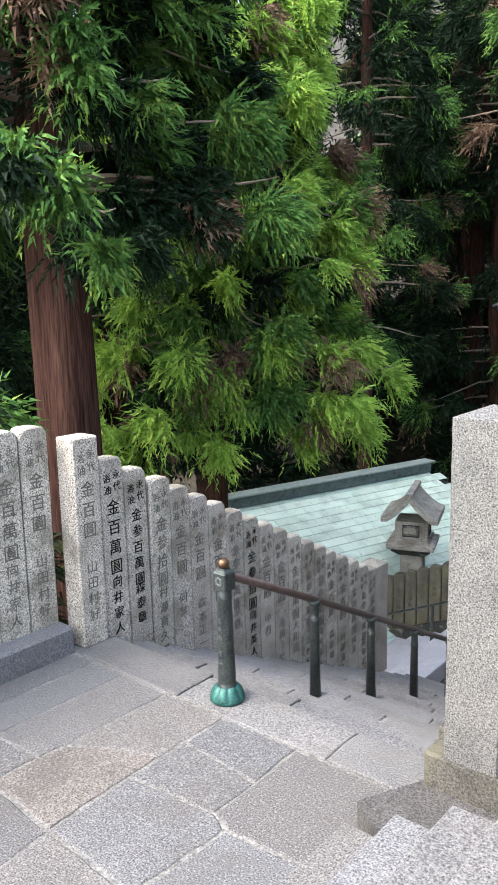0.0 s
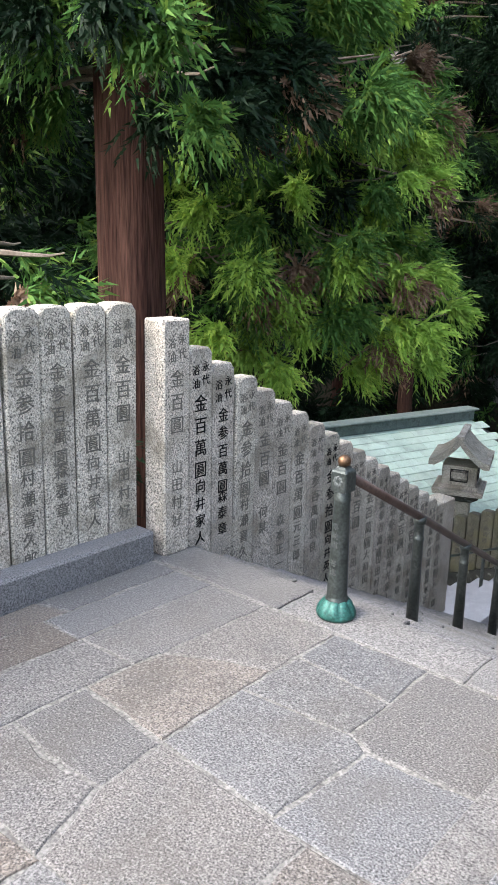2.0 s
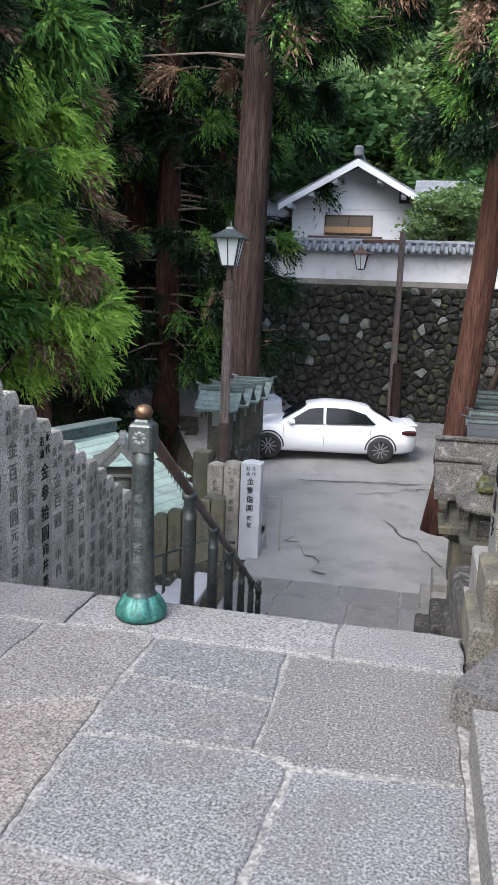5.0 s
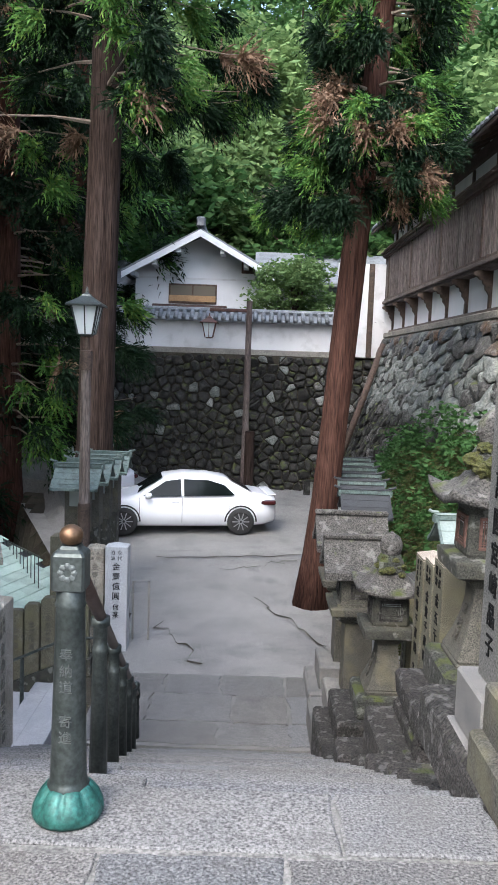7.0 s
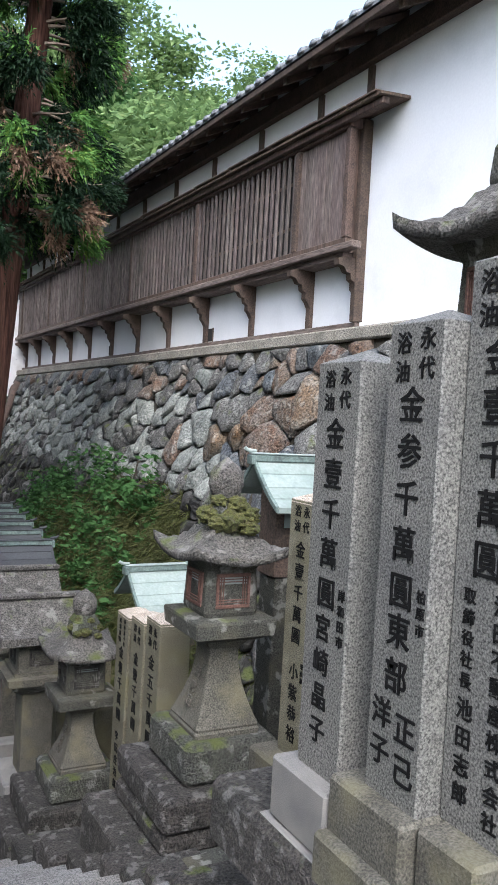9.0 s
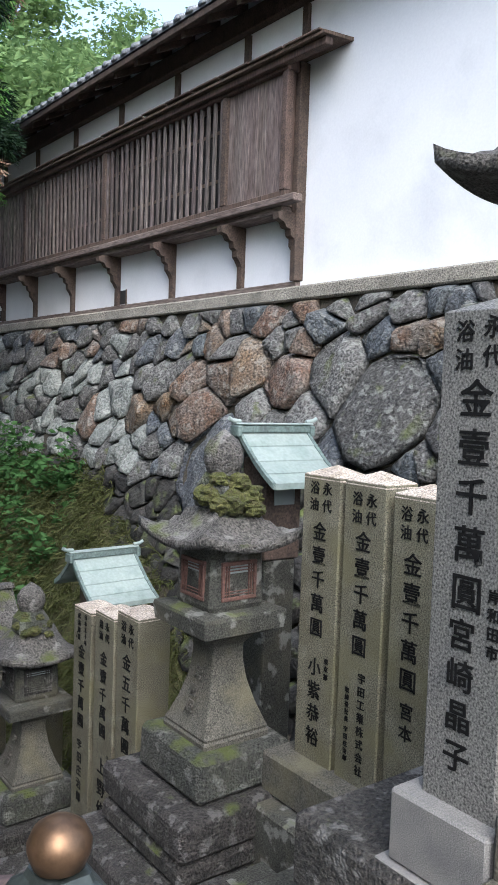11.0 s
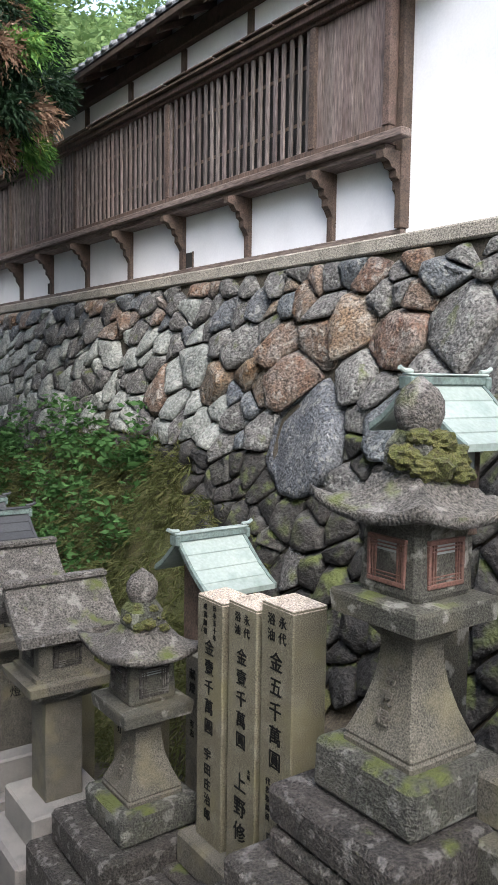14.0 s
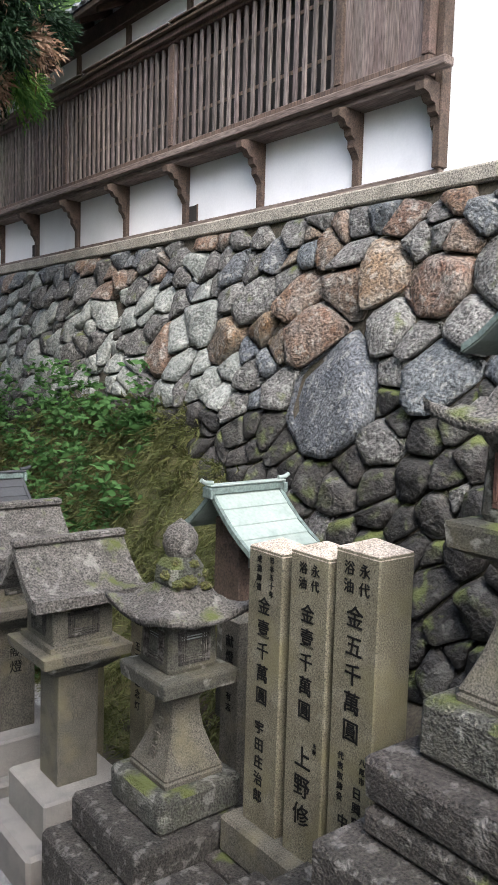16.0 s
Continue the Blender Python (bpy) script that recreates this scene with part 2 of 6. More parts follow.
COPPERROOF = mat("mottled_copper_roof", [(0.43, 0.56, 0.48), (0.50, 0.62, 0.54), (0.34, 0.43, 0.38)], 1.1, 0.6, 0.1, 40, 0.2, vary=0.10)
SLATEROOF = mat("dark_sheet_roof", [(0.024, 0.026, 0.030), (0.036, 0.039, 0.042)], 2, 0.75, 0.1, 40, 0.2, vary=0.1)
BARK = mat("cedar_bark", [(0.049, 0.023, 0.017), (0.073, 0.037, 0.027), (0.027, 0.014, 0.011)], 9, 0.95, 1.0, 45, 0.5, stretch=(1, 1, 0.07))
BARKGREY = mat("greyish_cedar_bark", [(0.036, 0.024, 0.019), (0.050, 0.036, 0.031), (0.018, 0.011, 0.009)], 9, 0.95, 1.0, 45, 0.5, stretch=(1, 1, 0.07))
for bark in (BARK, BARKGREY):
    bark.node_tree.nodes["Principled BSDF"].inputs["Specular IOR Level"].default_value = 0.12
TWIG = mat("dead_twig", [(0.16, 0.12, 0.09), (0.22, 0.18, 0.14)], 5, 0.95, 0.2, 60, 0.3)
BRONZE = mat("dark_bronze", [(0.05, 0.06, 0.055), (0.075, 0.085, 0.08), (0.035, 0.04, 0.04)], 5, 0.45, 0.1, 60, 0.3, metal=0.6)
RAILMETAL = mat("brown_rail_metal", [(0.075, 0.05, 0.04), (0.10, 0.07, 0.06)], 6, 0.45, 0.05, 60, 0.3, metal=0.5)
VERDIGRIS = mat("verdigris_bronze", [(0.022, 0.097, 0.079), (0.036, 0.130, 0.108), (0.010, 0.054, 0.045)], 9, 0.5, 0.2, 60, 0.4, metal=0.3)
BRASS = mat("worn_brass", [(0.121, 0.072, 0.041), (0.165, 0.099, 0.055)], 8, 0.45, 0.05, 60, 0.3, metal=0.8)
INK = mat("black_ink", [(0.003, 0.003, 0.003), (0.007, 0.007, 0.007)], 20, 0.8, 0.0, 80, 0.2)
INK.node_tree.nodes["Principled BSDF"].inputs["Specular IOR Level"].default_value = 0.15
FADED = mat("faded_ink", [(0.093, 0.086, 0.070), (0.149, 0.137, 0.112)], 12, 0.9, 0.0, 80, 0.3)
CARVED = mat("carved_shadow_stone", [(0.05, 0.046, 0.038), (0.08, 0.074, 0.06)], 12, 0.95, 0.0, 80, 0.3)
BRONZEINK = mat("pale_relief_bronze", [(0.084, 0.096, 0.093), (0.114, 0.126, 0.120)], 12, 0.5, 0.0, 80, 0.3, metal=0.5)
CARPAINT = mat("white_car_paint", [(0.80, 0.81, 0.83), (0.78, 0.79, 0.81)], 1, 0.15, 0.0, 40, 0.0)
RUBBER = mat("black_rubber", [(0.02, 0.02, 0.02), (0.03, 0.03, 0.03)], 8, 0.85, 0.1, 60, 0.3)
ALLOY = mat("alloy_metal", [(0.4, 0.4, 0.41), (0.3, 0.3, 0.31)], 8, 0.35, 0.0, 60, 0.1, metal=0.9)
CARGLASS = glass_mat("tinted_car_glass", (0.012, 0.018, 0.018), 0.12)
WINGLASS = glass_mat("window_glass", (0.16, 0.14, 0.11), 0.08)
FROST = glass_mat("frosted_lantern_glass", (0.62, 0.66, 0.66), 0.45)
PANEGREY = glass_mat("grey_lantern_pane", (0.22, 0.245, 0.235), 0.35)
TAILRED = glass_mat("red_tail_lamp", (0.05, 0.01, 0.01), 0.2)
# near-black colour painting the shade of lattice gaps, vent openings and wheel recesses
DARK = mat("void_shade", [(0.012, 0.012, 0.012), (0.02, 0.018, 0.016)], 3, 0.95, 0.0, 60, 0.2)
# cedar needles with the shade of crown and grove put into the colour
LEAFSHADE = leaf_mat("shaded_cedar_needles", (0.004, 0.012, 0.005), (0.008, 0.023, 0.008), (0.016, 0.038, 0.011), 0.12)
LEAFCEDAR = leaf_mat("cedar_needles", (0.037, 0.102, 0.023), (0.094, 0.201, 0.042), (0.295, 0.364, 0.060))
LEAFBRIGHT = leaf_mat("bright_cedar_needles", (0.157, 0.298, 0.055), (0.352, 0.536, 0.097), (0.702, 0.795, 0.161), 0.4)
LEAFDEAD = leaf_mat("dead_cedar_needles", (0.11, 0.062, 0.036), (0.21, 0.135, 0.088), (0.34, 0.26, 0.19))
LEAFBROAD = leaf_mat("broad_leaves", (0.068, 0.122, 0.041), (0.144, 0.221, 0.077), (0.288, 0.360, 0.144), 0.35)
LEAFPALM = leaf_mat("layered_leaves", (0.02, 0.06, 0.015), (0.05, 0.11, 0.03), (0.10, 0.17, 0.05), 0.3)
FERN = leaf_mat("fern_leaves", (0.021, 0.059, 0.014), (0.049, 0.112, 0.032), (0.098, 0.168, 0.063), 0.3)
GRASS = leaf_mat("dry_grass_blades", (0.035, 0.045, 0.013), (0.070, 0.077, 0.025), (0.105, 0.098, 0.042), 0.3)


# ---- mesh helpers ----
def mesh_of(name, bm, material, smooth=False):
    me = bpy.data.meshes.new(name)
    bm.to_mesh(me)
    bm.free()
    me.materials.append(material)
    if smooth:
        me.shade_smooth()
    return me


def part(name, bm, material, parent, label="", smooth=False):
    ob = new(name, mesh_of(name, bm, material, smooth))
    ob.parent = parent
    if label:
        ob["label"] = label
    return ob


def single(name, bm, material, label, category, kind="", group="", smooth=False, loc=(0, 0, 0)):
    ob = new(name, mesh_of(name, bm, material, smooth))
    ob.location = loc
    return tagged(ob, label, category, group, kind)


def thing(name, label, category, loc=(0, 0, 0), rz=0, group="", kind=""):
    ob = new(name)
    ob.empty_display_size = 0.1
    ob.matrix_world = pose(*loc, 0, 0, rz)
    return tagged(ob, label, category, group, kind)


def raw(name, verts, faces, material, parent=None):
    me = bpy.data.meshes.new(name)
    me.from_pydata(verts, [], faces)
    me.materials.append(material)
    me.update()
    ob = new(name, me)
    ob.parent = parent
    return ob


def box(x0, x1, y0, y1, z0, z1, bevel=0.008, bm=None, taper=1.0, rough=0.0):
    b = bmesh.new()
    bmesh.ops.create_cube(b, size=1)
    for v in b.verts:
        k = taper if v.co.z > 0 else 1.0
        v.co = Vector(((x0 + x1) / 2 + v.co.x * (x1 - x0) * k, (y0 + y1) / 2 + v.co.y * (y1 - y0) * k, (z0 + z1) / 2 + v.co.z * (z1 - z0)))
    if rough:
        for v in b.verts:
            v.co += Vector((random.uniform(-rough, rough), random.uniform(-rough, rough), random.uniform(-rough, rough)))
    if bevel:
        bmesh.ops.bevel(b, geom=b.edges[:], offset=bevel, segments=1, affect="EDGES")
    return merge(bm, b)


def merge(bm, b):
    if bm is None:
        return b
    me = bpy.data.meshes.new("tmp")
    b.to_mesh(me)
    b.free()
    bm.from_mesh(me)
    bpy.data.meshes.remove(me)
    return bm


def rings(bm, secs, close=True):
    """Joins rings of points of equal number into one skin."""
    rs = [[bm.verts.new(p) for p in s] for s in secs]
    n = len(rs[0])
    for a, b in zip(rs, rs[1:]):
        for i in range(n):
            bm.faces.new((a[i], a[(i + 1) % n], b[(i + 1) % n], b[i]))
    if close:
        bm.faces.new(rs[0][::-1])
        bm.faces.new(rs[-1])
    return bm


def lathe(profile, n=16, c=(0, 0), bm=None, phase=0.0):
    bm = bm or bmesh.new()
    return rings(bm, [[(c[0] + r * math.cos(math.tau * i / n + phase), c[1] + r * math.sin(math.tau * i / n + phase), z) for i in range(n)] for z, r in profile])


def square_loft(profile, c=(0, 0), bm=None, corner=0.06):
    """Rounded-square rings: (z, half width)."""
    bm = bm or bmesh.new()
    secs = []
    for z, h in profile:
        k = h * (1 - corner)
        secs.append([(c[0] + x, c[1] + y, z) for x, y in ((h, -k), (h, k), (k, h), (-k, h), (-h, k), (-h, -k), (-k, -h), (k, -h))])
    return rings(bm, secs)


def tube(pts, r, n=8, bm=None):
    bm = bm or bmesh.new()
    secs = []
    for i, p in enumerate(pts):
        d = (Vector(pts[min(i + 1, len(pts) - 1)]) - Vector(pts[max(i - 1, 0)])).normalized()
        q = d.to_track_quat("Z", "Y")
        rr = r[i] if isinstance(r, (list, tuple)) else r
        secs.append([Vector(p) + q @ Vector((rr * math.cos(math.tau * k / n), rr * math.sin(math.tau * k / n), 0)) for k in range(n)])
    return rings(bm, secs)


def prism(outline, axis, a, b, bm=None):
    """Extrudes a 2D outline along an axis from a to b."""
    bm = bm or bmesh.new()
    put = {"x": lambda u, v, w: (w, u, v), "y": lambda u, v, w: (u, w, v), "z": lambda u, v, w: (u, v, w)}[axis]
    return rings(bm, [[put(u, v, w) for u, v in outline] for w in (a, b)])


GLYPHS = {}


def glyph(ch, material, bold):
    """Mesh of one character, one unit high, shared by all its uses."""
    key = (ch, material.name, bold)
    if key not in GLYPHS:
        cu = bpy.data.curves.new("glyph", "FONT")
        cu.body, cu.size, cu.align_x, cu.align_y, cu.extrude, cu.resolution_u, cu.offset = ch, 1, "CENTER", "TOP", 0.03, 2, bold
        tmp = bpy.data.objects.new("glyph", cu)
        scene.collection.objects.link(tmp)
        me = bpy.data.meshes.new_from_object(tmp.evaluated_get(bpy.context.evaluated_depsgraph_get()))
        bpy.data.objects.remove(tmp)
        bpy.data.curves.remove(cu)
        me.materials.clear()
        me.materials.append(material)
        GLYPHS[key] = me
    return GLYPHS[key]


def lettering(text, size, x, y, z, facing, material, parent, step=1.08, depth=0.003, tilt=0, bold=0.0):
    """One column of characters from the top down on an upright face; x, y, z is its top centre; facing: degrees about z."""
    for k, ch in enumerate(text):
        ob = new("character", glyph(ch, material, bold))
        ob.parent = parent
        ob.matrix_local = pose(x, y, z, 0, 0, facing) @ pose(0, 0, 0, 90 - tilt) @ pose(0, -(k * step + 0.06) * size, 0) @ Matrix.Diagonal((size * 0.88, size * 0.88, depth / 0.03, 1))


# ---- ground ----
STEP, TREAD, EDGE, ROAD = 0.1733, 0.357, 3.85, -2.946
TOP = 2.58   # top of the east boulder wall


def ease(a, b, t):
    t = min(1, max(0, t))
    return a + (b - a) * t * t * (3 - 2 * t)


def slope_z(y):
    return -min(-ROAD, max(0.0, (y - EDGE) * STEP / TREAD))


def bank_top(y):
    """Height at which the boulder wall leaves the bank."""
    if y < 11:
        return ease(-1.5, -0.4, (y - 9.5) / 1.6)
    if y < 13.2:
        return ease(-0.4, 0.44, (y - 11) / 2.1)
    return ease(0.44, -1.2, (y - 14.5) / 9)


def wall_x(y, z):
    """Face of the east boulder wall, leaning away upward and closing in with distance."""
    return 2.17 - 0.28 * (TOP - z) - 0.03 * (y - 12)


def height(x, y):
    if y > 27.2:
        return 1.7 if y < 34 else 1.7 + (y - 34) * 0.55
    edge = -5.3 - 0.42 * (y - 14.6)
    if x < -4.7 and y > -3:
        near = slope_z(y) - 0.25 if y < 11 else ROAD - 0.05
        up = max(0, y - 19.5) * 0.16 * min(1, max(0, (-5.2 - x) / 3))
        if y < 14.6:
            return ease(near, -6.4, (-4.9 - x) / 1.6)
        return ease(ROAD - 0.05 + up, -6.4, (edge - x) / 1.0) if y < 24 else ROAD - 0.05 + up
    if x < -1.66:
        return (slope_z(y) - 0.35) if y < 9.6 else ROAD - 0.02
    if y < 3.0:
        return min(2.0, (x + 1.66) * 0.55) - 0.4 if x < 2.3 else 1.9
    strip = min(-0.25, slope_z(y) - 0.3) if y < 9.4 else ROAD - 0.02
    if x > 2.45:
        return 2.3 if x < 12 else 2.3 + (x - 12) * 0.6
    if x < -0.1:
        return strip
    wx = wall_x(y, bank_top(y)) + 0.1
    return ease(strip, bank_top(y) - 0.1, (x + 0.1) / (wx + 0.1))


def spread(stops):
    out = []
    for a, b, s in stops:
        out += list(np.arange(a, b, s))
    return out


gx = spread([(-120, -30, 15), (-30, -12, 2), (-12, 4, 0.3), (4, 30, 2), (30, 121, 15)])
gy = spread([(-60, -4, 8), (-4, 28, 0.35), (28, 60, 2), (60, 141, 10)])
gv = [(x, y, height(x, y) + (0.12 * noise.noise((x * 0.7, y * 0.7, 0)) if (x < -5 or x > 0 or y > 28) and not (y > 15.5 and -10 < x < 0) else 0)) for y in gy for x in gx]
nx = len(gx)
gf = [(j * nx + i, j * nx + i + 1, (j + 1) * nx + i + 1, (j + 1) * nx + i) for j in range(len(gy) - 1) for i in range(nx - 1)]
ground = raw("ground", gv, gf, EARTH)
tagged(ground, "dark bare forest earth sloping under trees", "ground", kind="structure")

# road in front of the stairs
b = bmesh.new()
ry = spread([(12.0, 27.3, 0.5)])
rv = []
for y in ry:
    west = -4.5 if y < 14.6 else (-5.4 - 0.42 * (y - 14.6) if y < 24 else -12)
    row = []
    for i in range(21):
        x = west + (1.0 - west) * i / 20
        base = height(x, y) if y > 19.5 and x < -4.9 and x > west + .6 else ROAD
        row.append(b.verts.new((x, y, base + 0.02 + 0.03 * max(0, y - 12) + 0.012 * noise.noise((x, y, 3)))))
    rv.append(row)
for r0, r1 in zip(rv, rv[1:]):
    n = min(len(r0), len(r1))
    a0, a1 = r0[-n:], r1[-n:]
    for i in range(n - 1):
        b.faces.new((a0[i], a0[i + 1], a1[i + 1], a1[i]))
single("road", b, ASPHALT, "worn grey asphalt road and forecourt with cracks", "road", "structure")




def crack(x0, y0, x1, y1, seed):
    """A wandering open crack in the asphalt."""
    rnd = random.Random(seed)
    pts = [(x0 + (x1 - x0) * k / 12 + rnd.uniform(-.12, .12), y0 + (y1 - y0) * k / 12 + rnd.uniform(-.12, .12)) for k in range(13)]
    v, f = [], []
    for k, (x, y) in enumerate(pts):
        z = ROAD + 0.042 + 0.03 * max(0, y - 12)
        w = rnd.uniform(.012, .035)
        v += [(x, y - w, z), (x, y + w, z)]
        if k:
            f.append((2 * k - 2, 2 * k, 2 * k + 1, 2 * k - 1))
    tagged(raw("road_crack", v, f, EARTH), "thin dark crack in the asphalt", "crack", "cracks in the road")


for k, c in enumerate(((-4.6, 18.0, -.2, 18.7), (-3.0, 17.2, -1.4, 18.2), (-4.0, 14.0, -3.1, 12.3), (-2.3, 15.5, -1.2, 13.0))):
    crack(*c, k)

# ---- stone paving, steps ----
FLAGS = [  # outlines of the landing flagstones beside the stair head
    [(-2.94, 3.13), (-2.37, 3.08), (-2.38, 3.47), (-2.95, 3.46)],
    [(-2.95, 2.70), (-2.37, 2.75), (-2.365, 3.07), (-2.94, 3.12)],
    [(-2.36, 2.75), (-2.23, 2.70), (-1.70, 2.74), (-1.70, 3.48), (-2.37, 3.47)],
    [(-2.93, 2.15), (-2.29, 2.11), (-2.24, 2.69), (-2.36, 2.74), (-2.95, 2.69)],
    [(-2.28, 2.10), (-2.11, 2.09), (-1.70, 2.10), (-1.70, 2.73), (-2.23, 2.68)],
    [(-2.89, 1.77), (-2.75, 1.4), (-2.12, 1.4), (-2.11, 2.08), (-2.3, 2.10), (-2.92, 2.13)],
    [(-2.1, 1.4), (-1.70, 1.4), (-1.70, 2.09), (-2.10, 2.08)]]
WEST_FLAGS = [  # and along the fence
    [(-4.46, 2.55), (-4.24, 2.62), (-4.22, 3.46), (-4.46, 3.46)],
    [(-4.46, 1.7), (-4.24, 1.7), (-4.24, 2.61), (-4.46, 2.54)],
    [(-4.23, 2.45), (-3.92, 2.45), (-3.9, 3.46), (-4.21, 3.46)],
    [(-4.23, 1.7), (-3.94, 1.7), (-3.92, 2.44), (-4.23, 2.44)],
    [(-3.91, 2.47), (-3.52, 2.49), (-3.49, 2.67), (-3.46, 3.46), (-3.89, 3.46)],
    [(-3.48, 2.68), (-3.2, 2.84), (-2.96, 2.92), (-2.95, 3.46), (-3.45, 3.46)],
    [(-3.51, 2.19), (-2.94, 2.15), (-2.955, 2.69), (-2.96, 2.91), (-3.2, 2.83), (-3.48, 2.66), (-3.51, 2.48)],
    [(-3.92, 1.72), (-3.53, 1.72), (-3.52, 2.17), (-3.52, 2.47), (-3.91, 2.46)],
    [(-3.51, 2.17), (-3.52, 1.80), (-3.22, 1.75), (-2.90, 1.78), (-2.93, 2.13)],
    [(-3.52, 1.4), (-2.77, 1.4), (-2.90, 1.76), (-3.22, 1.73), (-3.52, 1.78)]]
SLABS = [  # x0, x1, y0, y1 of the flagstones further back
    (-4.45, -3.53, 1.0, 1.69), (-3.52, -2.75, 0.9, 1.39), (-2.74, -2.18, 0.9, 1.39), (-2.17, -1.70, 0.8, 1.39),
    (-4.45, -3.5, 0.3, 0.99), (-3.49, -2.7, 0.2, 0.89), (-2.69, -2.18, 0.1, 0.89), (-2.17, -1.70, 0.0, 0.79), (-4.45, -3.2, -0.6, 0.29),
    (-3.19, -2.4, -0.7, 0.19), (-2.39, -1.70, -0.8, -0.01), (-4.45, -3.0, -2.2, -0.61), (-2.99, -1.70, -2.2, -0.81)]
landing = thing("landing", "granite flagstone landing with pale mortar joints", "paving", kind="structure")
part("bed", box(-4.46, -1.66, -2.2, EDGE - 0.36, -0.4, -0.0045, 0), JOINT, landing, "pale mortar in the joints")


def slab(x0, x1, y0, y1, z0, z1, j=0.012, wob=0.006):
    """A worn flag: jittered outline, slightly dished."""
    bm = bmesh.new()
    n = 5
    out = []
    for i in range(n):
        out.append((x0 + (x1 - x0) * i / n, y0))
    for i in range(n):
        out.append((x1, y0 + (y1 - y0) * i / n))
    for i in range(n):
        out.append((x1 - (x1 - x0) * i / n, y1))
    for i in range(n):
        out.append((x0, y1 - (y1 - y0) * i / n))
    cx, cy = (x0 + x1) / 2, (y0 + y1) / 2
    top, low, base = [], [], []
    for x, y in out:
        dx, dy = random.uniform(-wob, wob), random.uniform(-wob, wob)
        x, y = x + dx, y + dy
        ix, iy = x + math.copysign(min(j, abs(cx - x)), cx - x), y + math.copysign(min(j, abs(cy - y)), cy - y)
        jx, jy = x + math.copysign(j * 0.45, cx - x), y + math.copysign(j * 0.45, cy - y)
        top.append((ix, iy, z1))
        low.append((jx, jy, z1 - 0.006))
        base.append((jx, jy, z0))
    return rings(bm, [base, low, top])


def flag(outline, z0, z1, j=0.011, wob=0.007):
    """A worn flag of any outline with wavering edges and a soft arris."""
    bm = bmesh.new()
    cx = sum(p[0] for p in outline) / len(outline)
    cy = sum(p[1] for p in outline) / len(outline)
    pts = []
    for (ax, ay), (bx, by) in zip(outline, outline[1:] + outline[:1]):
        n = max(2, round(math.hypot(bx - ax, by - ay) / 0.07))
        pts += [(ax + (bx - ax) * k / n + random.uniform(-wob, wob), ay + (by - ay) * k / n + random.uniform(-wob, wob)) for k in range(n)]
    base, low, top = [], [], []
    for x, y in pts:
        d = math.hypot(cx - x, cy - y)
        ux, uy = (cx - x) / d, (cy - y) / d
        base.append((x + ux * j * .5, y + uy * j * .5, z0))
        low.append((x + ux * j * .5, y + uy * j * .5, z1 - 0.005))
        top.append((x + ux * j * 1.3, y + uy * j * 1.3, z1))
    return rings(bm, [base, low, top])


PAVED = [(flag(o, -0.1, random.uniform(0.0, 0.004)), PAVING, landing, "flagstone") for o in FLAGS + WEST_FLAGS]
PAVED += [(slab(*s, -0.1, random.uniform(0.0, 0.005), 0.007, 0.013), PAVING, landing, "flagstone") for s in SLABS]

stairs = thing("stairs", "worn broad granite stone stairs going down to the road", "stairs", kind="structure")
part("stair_core", prism([(EDGE - 0.35, -0.8), (EDGE - 0.35, -0.016)] + [p for i in range(17) for p in ((EDGE + i * TREAD - 0.02, -i * STEP - 0.016), (EDGE + i * TREAD - 0.02, -(i + 1) * STEP - 0.016))] + [(EDGE + 17 * TREAD, ROAD - 0.4), (EDGE + 2, ROAD - 0.4)], "x", -4.75, -1.68), MORTAR, stairs)
for i in range(17):
    ya = EDGE - 0.36 + i * TREAD - (0 if i == 0 else 0.0)
    cuts = [-4.46, -3.75, -2.72, -1.66] if i % 2 else [-4.46, -3.3, -2.15, -1.66]
    if i == 0:
        cuts = [-4.46, -3.4, -2.35, -1.66]
    cuts[0] = -4.46 - 0.06 * (ya + TREAD - EDGE)
    cuts = [c + (random.uniform(-0.2, 0.2) if 0 < k < len(cuts) - 1 else 0) for k, c in enumerate(cuts)]
    for a, c in zip(cuts, cuts[1:]):
        PAVED.append((slab(a, c, ya, ya + TREAD + 0.02, -i * STEP - 0.16, -i * STEP + random.uniform(-0.006, 0.004), 0.02, 0.008), STEPSTONE, stairs, "step_stone"))

# flags at the foot of the stairs
foot = thing("stair_foot_paving", "irregular granite flags at the foot of the stairs", "paving", kind="structure")
part("bed", box(-4.46, -1.2, EDGE + 16.9 * TREAD, 12.0, ROAD - 0.2, ROAD + 0.035, 0), MORTAR, foot)
yy = EDGE + 17 * TREAD + 0.02
while yy < 11.8:
    w = random.uniform(0.45, 0.8)
    xx = -4.4
    while xx < -1.3:
        q = min(-1.22, xx + random.uniform(0.5, 1.1))
        PAVED.append((slab(xx, q, yy, min(12.0, yy + w), ROAD - 0.1, ROAD + 0.05 + random.uniform(-0.004, 0.004), 0.012, 0.03), STEPSTONE, foot, "flagstone"))
        xx = q + 0.01
    yy += w + 0.01

